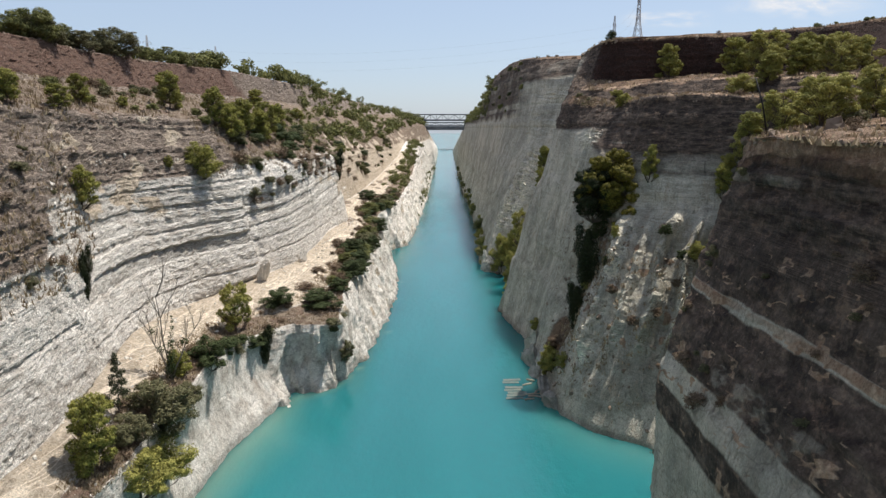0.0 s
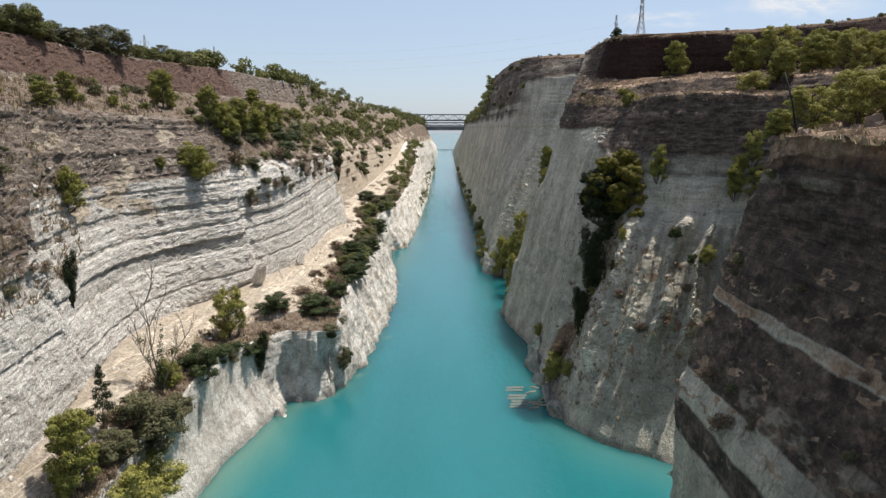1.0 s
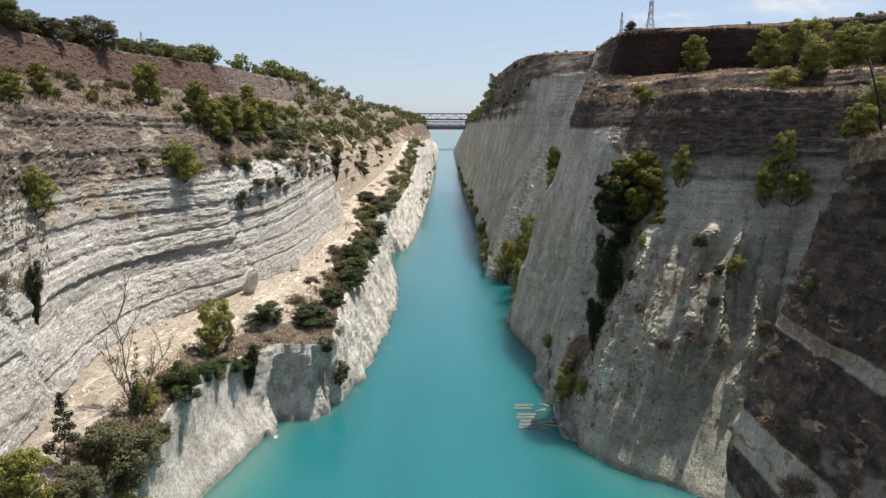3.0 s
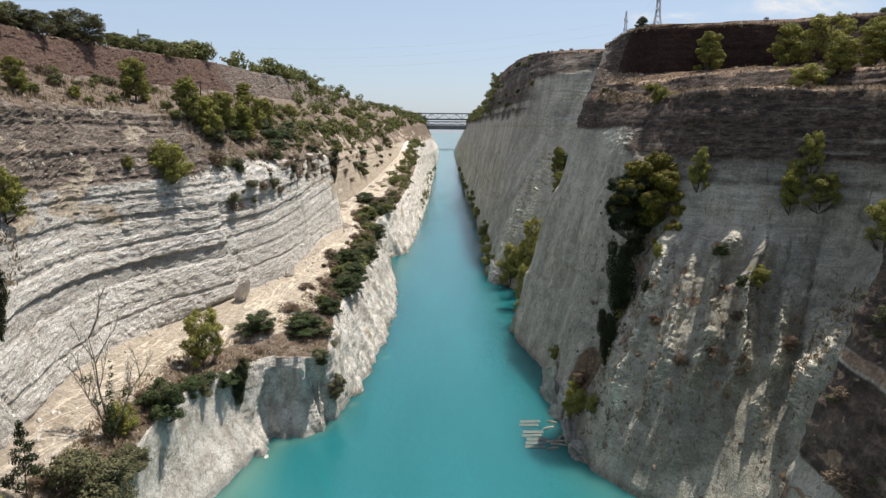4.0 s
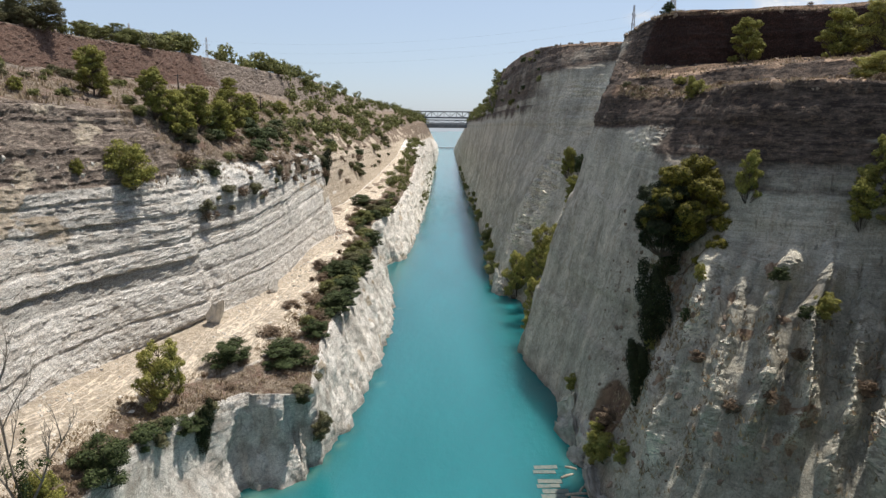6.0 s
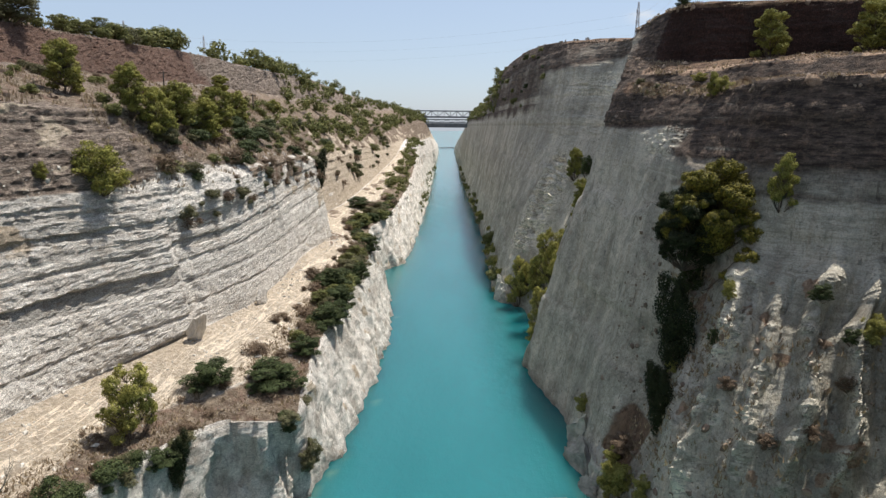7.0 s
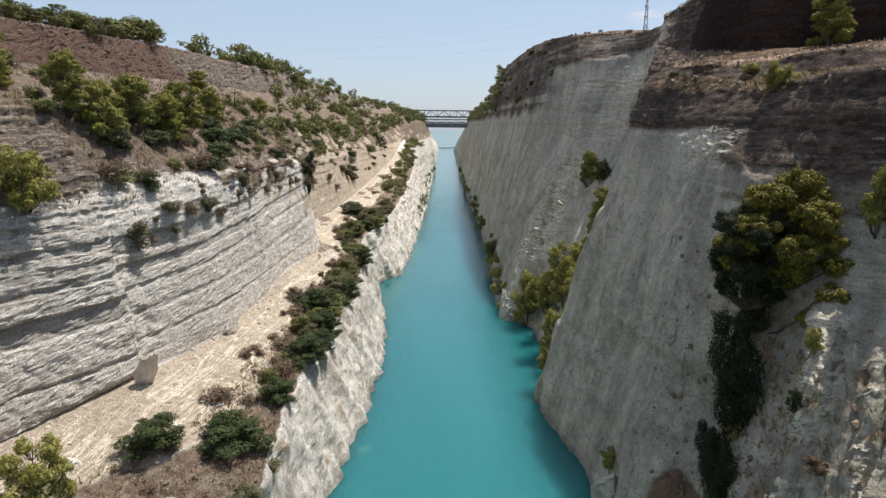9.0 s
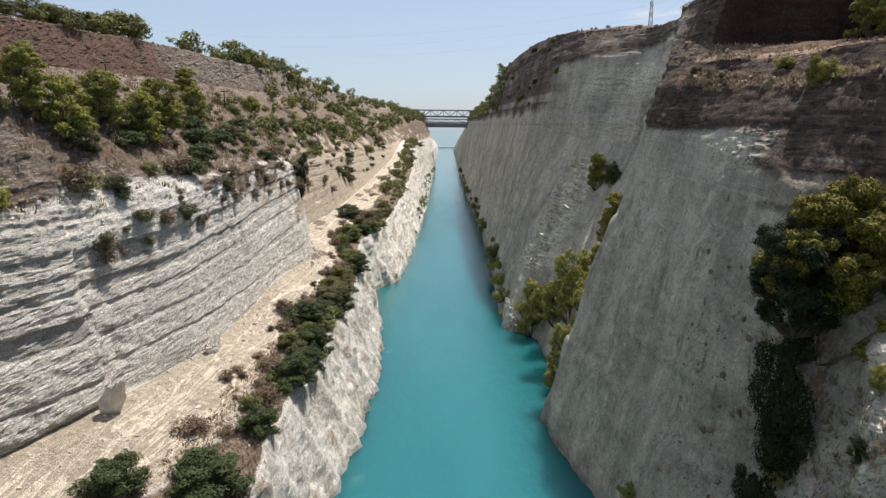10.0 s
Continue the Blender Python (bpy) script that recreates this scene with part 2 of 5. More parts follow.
# ---- the two banks: contour lines from the water up to the plateau, station by station ----
LEFT = dict(
    water=[(-25, -300, 0), (-25, 20, 0), (-25.2, 42, 0), (-25.2, 56, 0), (-24.7, 66.4, 0), (-23.3, 73.5, 0), (-20.6, 83.0, 0), (-15.4, 86.2, 0), (-12.8, 98, 0),
           (-11.4, 113, 0), (-10.9, 139.7, 0), (-12.2, 160, 0), (-16.4, 189.5, 0), (-11.5, 198.5, 0), (-10, 250, 0), (-8.9, 330, 0), (-8.7, 400, 0), (-8.5, 450, 0),
           (-8.3, 570, 0), (-8, 1000, 0)],
    edge=[(-26, -300, 9.5), (-26, 20, 9.5), (-26, 44, 9.5), (-26.5, 58, 10), (-27, 70, 10), (-26.6, 79, 9.4), (-21.8, 86.0, 9.1), (-15.2, 87.4, 9), (-16.2, 101, 10.2),
          (-16.3, 118, 10), (-16.1, 138, 10), (-16.6, 163, 10.5), (-19, 187, 11.5), (-16, 207, 12), (-14, 262, 14), (-14.5, 340, 20), (-15.5, 400, 26), (-12, 450, 20),
          (-10, 570, 17), (-10, 1000, 10)],
    foot=[(-32, -300, 12.5), (-31, 20, 12.5), (-30.8, 45, 12.8), (-33, 57, 13.4), (-35.6, 69, 13.6), (-36.6, 80, 12.8), (-35.2, 91, 11.9), (-30.9, 102, 12.5), (-27.4, 115, 12.3),
          (-26.2, 126, 13), (-25.6, 140, 14.2), (-24.8, 163, 13.5), (-32.5, 184, 14), (-30, 215, 14), (-28, 265, 16), (-24, 340, 22), (-23, 395, 28.5), (-15, 450, 27),
          (-12.5, 570, 27), (-13, 1000, 14)],
    crest=[(-36, -300, 28), (-35, 20, 28), (-35, 45, 28), (-36.5, 58, 28), (-40.5, 70, 29), (-41.5, 81, 30), (-38.2, 92, 28.6), (-33, 103, 27.2), (-29.6, 115, 28.4),
           (-28.6, 125, 30), (-28.6, 142, 30.5), (-27.8, 164.5, 29.5), (-37, 185, 28), (-34, 215, 27), (-33, 265, 27), (-28, 340, 30), (-27, 400, 33), (-19, 450, 38),
           (-16, 570, 38), (-16, 1000, 18)],
    terrace=[(-42, -300, 38.5), (-43, 20, 38.5), (-43, 48, 38.7), (-43, 62, 39), (-43.5, 74, 39), (-44.7, 86, 38.5), (-42.5, 95, 38.5), (-39, 104, 38), (-37, 113, 37.5),
             (-36.8, 126, 37), (-38, 145, 37.5), (-40, 168, 37.5), (-40, 190, 37), (-42, 215, 36.5), (-42, 265, 37), (-36, 345, 38), (-33, 400, 39), (-24, 450, 43),
             (-20, 570, 43), (-20, 1000, 21)],
    scarp=[(-54, -300, 43.5), (-54, 20, 43.5), (-54, 48, 43.5), (-54, 63, 43.5), (-54, 78, 43.5), (-55, 92, 43.5), (-55, 108, 43.5), (-56, 122, 43.8), (-57, 138, 44.2),
           (-57, 155, 44.5), (-57, 175, 45), (-57, 200, 45.5), (-56, 225, 45.5), (-55, 255, 46), (-54, 310, 46), (-48, 380, 46), (-42, 420, 46), (-33, 470, 46),
           (-29, 580, 46), (-30, 1000, 23)],
    top=[(-57, -300, 48.8), (-57, 20, 48.8), (-57, 48, 48.8), (-57, 63, 48.8), (-57, 78, 48.8), (-57.5, 92, 48.8), (-57.5, 108, 48.8), (-58, 122, 49.3), (-59, 138, 50),
         (-59, 155, 51), (-59, 175, 51.9), (-59, 200, 52.5), (-58, 225, 52.7), (-58, 255, 53.6), (-59, 310, 55.6), (-55, 380, 53.2), (-48, 420, 51), (-40, 480, 49),
         (-38, 590, 48), (-40, 1000, 24)],
)
RIGHT = dict(
    water=[(14.2, -300, 0), (14.2, 18, 0), (14.2, 34.5, 0), (14.3, 40, 0), (18, 43.5, 0), (26, 53, 0), (28, 65, 0), (24.6, 67.6, 0), (18.5, 72, 0), (15.3, 77, 0),
           (14.2, 90, 0), (14.5, 97.5, 0), (14.2, 108, 0), (11.6, 125, 0), (14.5, 129, 0), (15.5, 156, 0), (10.6, 161.5, 0), (10.6, 184, 0), (12.3, 235, 0), (12, 320, 0),
           (11.8, 400, 0), (12.7, 570, 0), (15.2, 1000, 0)],
    middle=[(14.6, -300, 20.5), (14.5, 18, 20.5), (14.4, 34.5, 20.5), (14.5, 40, 20.5), (19.5, 43.5, 17), (31, 57, 12), (34, 72, 12), (28.8, 73.9, 12), (22.8, 76.1, 12), (18.2, 81, 12),
            (20.3, 91.5, 14), (18.8, 99, 14), (18.4, 109, 13.6), (15.0, 124, 14), (20, 130, 14), (20.5, 157, 13.4), (15.5, 168, 14), (15, 188, 14), (15.4, 238, 14), (15, 320, 14),
            (14.7, 400, 14), (15.6, 570, 14), (18, 1000, 8)],
    upper=[(17.6, -300, 31), (17.4, 18, 31), (17.3, 34.5, 31), (17.5, 40, 31), (24, 45.5, 30.5), (40, 67, 29), (40.5, 77.4, 24.4), (35.8, 79.6, 24.4), (29.9, 81.4, 24.6), (25.8, 85.0, 25.4),
           (24.2, 99.2, 34), (23.6, 104.8, 34.5), (22.9, 111.6, 35), (21.6, 123, 36.5), (28.5, 130, 34), (30, 157, 33), (24, 172, 34), (21.5, 193, 36), (20, 242, 36), (19, 320, 36),
           (18, 400, 35), (19, 570, 35), (21, 1000, 14)],
    terrace=[(18.2, -300, 36.2), (18, 18, 36.2), (17.9, 34.5, 36.1), (18.3, 40, 35.8), (27, 46.5, 36), (43, 70, 39.5), (42.4, 79.7, 40.5), (38.2, 83.4, 40.8), (33, 86.8, 41), (29.6, 93, 41),
             (27.5, 104, 40.3), (26.2, 107.8, 40.4), (25, 112, 40.5), (22.6, 123, 41), (29.4, 131, 41), (32, 160, 42), (26, 176, 44), (23, 195, 46), (22, 243, 46), (21, 320, 45),
             (20, 400, 42), (21, 570, 42), (23, 1000, 17)],
    shelf=[(36, -300, 38.2), (36, 18, 38.6), (36, 38, 38.9), (37, 50, 39.4), (41, 60, 39.8), (47, 73, 40.6), (46, 84, 41.2), (41.5, 91, 41.5), (36, 96, 41.7), (32.5, 100, 41.7),
           (28.5, 107, 41.3), (27.1, 110, 41.6), (25.8, 113.5, 42), (23.8, 124.5, 43), (29.9, 132, 43), (32.5, 161, 44), (26.4, 177, 46), (23.5, 196, 48), (22.4, 244, 48), (21.4, 320, 46.5),
           (20.5, 400, 43), (21.5, 570, 43), (24, 1000, 17.5)],
    ledge=[(38, -300, 40), (38, 18, 40.6), (38, 40, 40.9), (39, 52, 41.4), (43, 62, 42), (48, 75, 42.6), (47, 86, 43.2), (42, 93, 43.5), (36.3, 98, 43.6), (32.8, 102, 43.5),
           (29, 109, 43), (27.6, 111.6, 43.1), (26.3, 114.5, 43.2), (24.5, 125.5, 44.5), (30.4, 133, 46), (33, 162, 48), (26.8, 178, 50), (24, 197, 52), (23, 245, 53), (22.4, 321, 51),
           (21, 400, 44), (22, 570, 44), (25, 1000, 18)],
    scarp=[(52, -300, 42), (54, 18, 43), (56, 48, 43.3), (57, 60, 43.6), (58, 69, 44), (60, 80, 44.2), (60, 90, 44.5), (54.8, 104.3, 45.3), (46.6, 111.6, 45.8), (39.9, 115.2, 45.6),
           (32.1, 115.7, 45.1), (30.1, 117.8, 45.2), (28, 119.4, 45.2), (26, 127.5, 47), (31.4, 136, 48.5), (34, 164, 51), (27.6, 181, 53), (24.8, 199, 55), (24, 247, 57), (23.4, 322, 56),
           (22.5, 400, 48), (23.5, 570, 45.5), (28, 1000, 19)],
    top=[(60, -300, 50), (62, 18, 51), (66, 53, 51.6), (67, 66, 51.8), (68, 75, 52), (69, 84, 52.2), (68, 94, 52.4), (59.4, 105.3, 52.2), (47.5, 114.2, 52.2), (38.2, 116.7, 52.0),
         (31, 117.8, 52.2), (30, 119.6, 52.2), (29, 121.6, 52.1), (28.5, 132, 51.2), (33, 141, 51.8), (34.5, 168, 54), (28.5, 186, 56), (26, 203, 57.6), (26, 251, 61), (25.5, 326, 61),
         (25, 400, 51), (26, 570, 47), (34, 1000, 20)],
)
for lines, above in ((LEFT, "edge"), (RIGHT, "middle")):
    # the faces go on under water, three metres down
    lines["water"] = [(w[0] + (w[0] - a[0]) * 3 / a[2], w[1] + (w[1] - a[1]) * 3 / a[2], -3) for w, a in zip(lines["water"], lines[above])]

# the bed column of the sunny face: height of a bed's foot, how far it stands proud, how dark its rock is
BEDS_BEFORE_FAULT = ((11.0, 0.25, 0.2), (13.5, -0.02, -0.2), (14.6, -0.25, 0.6), (15.0, 0.06, -0.5), (16.7, 0.12, 0.1), (17.3, 0.0, -0.6), (18.5, -0.4, 0.75), (20.5, 0.22, -0.3), (21.3, 0.3, -0.6),
                     (22.35, -0.15, 0.65), (22.8, 0.12, -0.4), (23.5, 0.0, 0.5), (24.3, 0.06, 0.3), (25.2, -0.28, 0.8), (26.0, 0.1, 0.5), (27.1, 0.02, 0.65), (28.0, 0.1, 0.5), (29.0, -0.1, 0.75),
                     (29.35, 0.08, 0.55), (30.4, 0.0, 0.65))
BEDS_PAST_FAULT = ((11.0, 0.1, 0.1), (13.4, 0.02, -0.3), (15.4, -0.18, 0.45), (15.8, 0.06, -0.5), (17.9, -0.12, 0.4), (18.4, 0.08, -0.4), (20.4, -0.2, 0.6), (20.9, 0.1, -0.2), (22.1, -0.35, 0.9),
                   (23.1, 0.1, 0.3), (23.9, -0.3, 0.9), (25.7, 0.35, -0.6), (27.2, 0.5, -0.9), (30.2, 0.2, 0.1))


def curve_at(points, u):
    """A smooth line through the points, one point at each whole u."""
    p = np.array(points, float)
    p = np.vstack([2 * p[0] - p[1], p, 2 * p[-1] - p[-2]])
    k = np.clip(np.floor(u).astype(int), 0, len(points) - 2)
    t = (u - k)[:, None]
    a, b, c, d = p[k], p[k + 1], p[k + 2], p[k + 3]
    chord = np.linalg.norm(c - b, axis=1)[:, None]
    m0 = 0.4 * (c - a) * chord / (np.linalg.norm(c - b, axis=1) + np.linalg.norm(b - a, axis=1) + 1e-6)[:, None]
    m1 = 0.4 * (d - b) * chord / (np.linalg.norm(d - c, axis=1) + np.linalg.norm(c - b, axis=1) + 1e-6)[:, None]
    return (2 * t**3 - 3 * t**2 + 1) * b + (t**3 - 2 * t**2 + t) * m0 + (-2 * t**3 + 3 * t**2) * c + (t**3 - t**2) * m1


RAGGED = dict(edge=1.0, crest=0.8, terrace=0.9, shelf=1.0, ledge=0.8, scarp=0.9, top=0.8)


def bank_stations(lines):
    """Values of u, close together where the camera is near and wide apart far off."""
    fine = np.linspace(0, len(lines["top"]) - 1, 30000)
    p = (curve_at(lines["water"], fine) + curve_at(lines["terrace"], fine)) / 2
    step = np.linalg.norm(np.diff(p, axis=0), axis=1)
    away = np.maximum(np.maximum(p[:-1, 1] - 49, 12 - p[:-1, 1]), 0)
    want = np.clip(0.29 + 0.010 * np.maximum(away - 40, 0), 0.29, 3.5)
    count = np.concatenate([[0], np.cumsum(step / want)])
    return np.interp(np.arange(0, count[-1], 1.0), count, fine)


def bank(name, lines, rows, side, material, label):
    """Lofts one bank through its contour lines and carves the beds, joints and gullies into it. rows: how many rows between each pair of lines."""
    u = bank_stations(lines)
    keys = list(lines)
    curves = [curve_at(lines[k], u) for k in keys]
    for k, key in enumerate(keys):
        if key in RAGGED:                                   # worn edges wander in and out
            reach = RAGGED[key]
            p = curves[k]
            p[:, 0] += reach * fractal(p[:, 0] / 6, p[:, 1] / 6, p[:, 1] * 0 + 3 * k, 4, 110 + k, 0.65)
            p[:, 1] += reach * fractal(p[:, 0] / 6, p[:, 1] / 6, p[:, 1] * 0 + 3 * k, 4, 120 + k, 0.65)
            p[:, 2] += 0.45 * reach * fractal(p[:, 0] / 4, p[:, 1] / 4, p[:, 1] * 0 + 3 * k, 4, 130 + k, 0.65)
    layers, level = [], []
    for k in range(len(keys) - 1):
        for t in np.arange(rows[k]) / rows[k]:
            layers.append(curves[k] * (1 - t) + curves[k + 1] * t)
            level.append(k + t)
    last = len(keys) - 1
    for k, d in enumerate((0, 0.7, 1.5, 2.5, 4, 6, 9, 14, 22, 40, 80, 200, 600, 1800, 4000)):
        far = curves[-1] + np.array([side * d, 0, 0.5 * min(d, 3) / 3 + 0.01 * min(d, 200)])
        layers.append(far)
        level.append(last + min(k / 14, 0.99))
    P = np.array(layers)                                   # rows, stations, xyz
    L = np.repeat(np.array(level)[:, None], len(u), 1)
    du, dv = np.gradient(P, axis=1), np.gradient(P, axis=0)
    N = np.cross(du, dv)
    N /= np.linalg.norm(N, axis=2)[:, :, None] + 1e-9
    if (N[:, :, 0] * side).mean() > 0:
        N = -N
    X, Y, Z = P[:, :, 0], P[:, :, 1], P[:, :, 2]
    steep = ramp01(1 - np.abs(N[:, :, 2]), 0.12, 0.45)
    S = STRATA[name](X, Y, Z) + 0.3 * smooth_noise(X / 25, Y / 25, Z / 60, 3) + 0.16 * fractal(X / 4, Y / 4, Z / 8, 3, 9)
    big = fractal(X / 13, Y / 13, Z / 16, 4, 21)
    flute = 1 - 2 * np.abs(fractal(X / 2.8, Y / 2.8, Z / 30, 3, 33))
    rough = fractal(X / 1.9, Y / 1.9, Z / 1.5, 4, 45, 0.7)
    block = hashed(np.floor((Y + 0.6 * X) / 1.3 + smooth_noise(X / 4, Y / 4, Z / 3, 5)), np.floor(S / 0.9), np.zeros_like(S), 8) * 2 - 1
    worn = 0.5 + 0.5 * smooth_noise(X / 7, Y / 7, Z / 4, 88)
    crumb = hashed(np.floor((Y - 0.4 * X) / 0.62 + 1.5 * smooth_noise(X / 1.5, Y / 1.5, Z / 1.5, 6)), np.floor(S / 0.48 + smooth_noise(X / 2, Y / 2, Z / 2, 7)), np.zeros_like(S), 18) * 2 - 1
    beds = 0.26 * stepped(S, 1.55, 71, 0.08) + 0.17 * stepped(S, 0.62, 72, 0.2) + 0.2 * stepped(S, 3.7, 73, 0.05)
    scar = np.clip(fractal(X / 5, Y / 5, Z / 3.5, 3, 99) - 0.25, 0, 1)
    bed_cut, flute_cut, extra = CARVE[name](L, X, Y, Z, S)
    massive = ramp01(side * X, 12, 16) * ramp01(Y, 58, 66) * (1 - ramp01(Y, 120, 130)) * (1 - ramp01(Z, 28, 33))
    grit = hashed(np.floor(Y * 97), np.floor(X * 89), np.floor(Z * 83), 28) * 2 - 1
    crisp = CRISP[name](L) + (0.7 * (1 - ramp01(Y, 42, 48)) + 0.3 * ramp01(Y, 62, 68) * (1 - ramp01(Y, 88, 94)) * ramp01(Z, 7, 11)) * (side > 0)
    crisp = crisp * (1 - 0.6 * (side < 0) * (L < 1) * (1 - ramp01(Y, 78, 86)))
    crisp = crisp * (1 - (side < 0) * ramp01(L, 1.95, 2.05) * (1 - ramp01(L, 2.75, 3.0)) * (0.3 + 0.35 * ramp01(Y, 102.5, 103.5)))
    D = steep * (0.6 * big * (1 - 0.6 * massive) + (0.3 + 0.9 * worn) * beds * bed_cut + 0.2 * flute * flute_cut + crisp * ((0.2 if side < 0 else 0.16) * rough + (0.1 if side < 0 else 0.09) * block + (0.1 if side < 0 else 0.05) * crumb) + (0.04 if side < 0 else 0.004) * grit - (0.14 if side < 0 else 0.25) * scar + extra)
    D = D + (1 - steep) * (0.3 * big + 0.18 * rough)
    D = D * ramp01(last + 0.7 - L, 0.0, 0.6)
    P = P + N * D[:, :, None]
    P[:, :, 2] = np.where(L > last, Z + 0.4 * fractal(X / 9, Y / 9, Z * 0, 4, 55), P[:, :, 2])
    nr, nc = P.shape[:2]
    mesh = bpy.data.meshes.new(name)
    i = np.arange(nr * nc).reshape(nr, nc)
    q = np.stack([i[:-1, :-1], i[:-1, 1:], i[1:, 1:], i[1:, :-1]], -1).reshape(-1, 4)
    if side > 0:
        q = q[:, ::-1]
    mesh.vertices.add(nr * nc)
    mesh.vertices.foreach_set("co", P.reshape(-1))
    mesh.loops.add(q.size)
    mesh.loops.foreach_set("vertex_index", q.reshape(-1).astype(np.int32))
    mesh.polygons.add(len(q))
    mesh.polygons.foreach_set("loop_start", np.arange(0, q.size, 4, dtype=np.int32))
    mesh.update(calc_edges=True)
    whole = right_flecks(L, X, Y, Z) < 0.3 if side > 0 else np.zeros(L.shape, bool)
    mesh.polygons.foreach_set("use_smooth", ((steep[:-1, :-1] < 0.4) | whole[:-1, :-1]).reshape(-1))
    wobble = 0.5 * fractal(X / 8, Y / 8, Z / 6, 5, 61, 0.6)
    zones = ZONES[name](L + wobble, L, X, Y, Z, S, wobble)
    calm = CALM[name](L)                                    # the lower faces are massive, with hardly any bedding
    for key, value in dict(strat=S * (1 - 0.85 * calm), **zones).items():
        a = mesh.attributes.new(key, "FLOAT", "POINT")
        a.data.foreach_set("value", np.broadcast_to(value, L.shape).astype(np.float32).reshape(-1))
    mesh.materials.append(material)
    ob = tagged(new(name, mesh), label, "cliff", kind="structure")
    return ob, dict(points=P, level=L, tree=BVHTree.FromPolygons(P.reshape(-1, 3).tolist(), q.tolist()))


def left_strata(X, Y, Z):
    """Flat beds, thrown down at the near fault and rising gently past the far one."""
    near = 1 - ramp01(Y + 0.15 * (Z - 20), 56.5, 58.5)
    past = ramp01(Y, 101, 104)
    return Z - 3.3 * near + 0.016 * np.clip(Y - 85, -25, 18) * (1 - past) - 0.05 * np.clip(Y - 108, 0, 60) * ramp01(Z, 13, 24) * past


def column(S, table, soft=0.07):
    """How far each bed stands proud and how dark it is, at height S in the bed column."""
    proud, tone = np.full_like(S, table[0][1]), np.full_like(S, table[0][2])
    for (_, p0, t0), (foot, p1, t1) in zip(table, table[1:]):
        step = ramp01(S, foot - soft, foot + soft)
        proud, tone = proud + (p1 - p0) * step, tone + (t1 - t0) * step
    return proud, tone


def left_beds(L, X, Y, S):
    past = ramp01(Y + 0.5 * smooth_noise(X / 2, S / 2, S * 0, 64), 102.4, 103.2)
    ragged = S + 0.22 * fractal(X / 1.6, Y / 1.6, S / 0.8, 3, 63, 0.65)
    p0, t0 = column(ragged, BEDS_BEFORE_FAULT)
    p1, t1 = column(ragged, BEDS_PAST_FAULT)
    fade = (1 - 0.3 * ramp01(Y, 124, 150)) * (0.7 + 0.3 * smooth_noise(X / 9, Y / 9, S / 4, 65))
    face = ramp01(L, 1.97, 2.03)
    return (p0 * (1 - past) + 0.7 * p1 * past) * fade * ramp01(L, 2.0, 2.14), (0.85 * t0 * (1 - past) + np.where(t1 > 0, 0.6 * t1, t1) * past) * fade * face


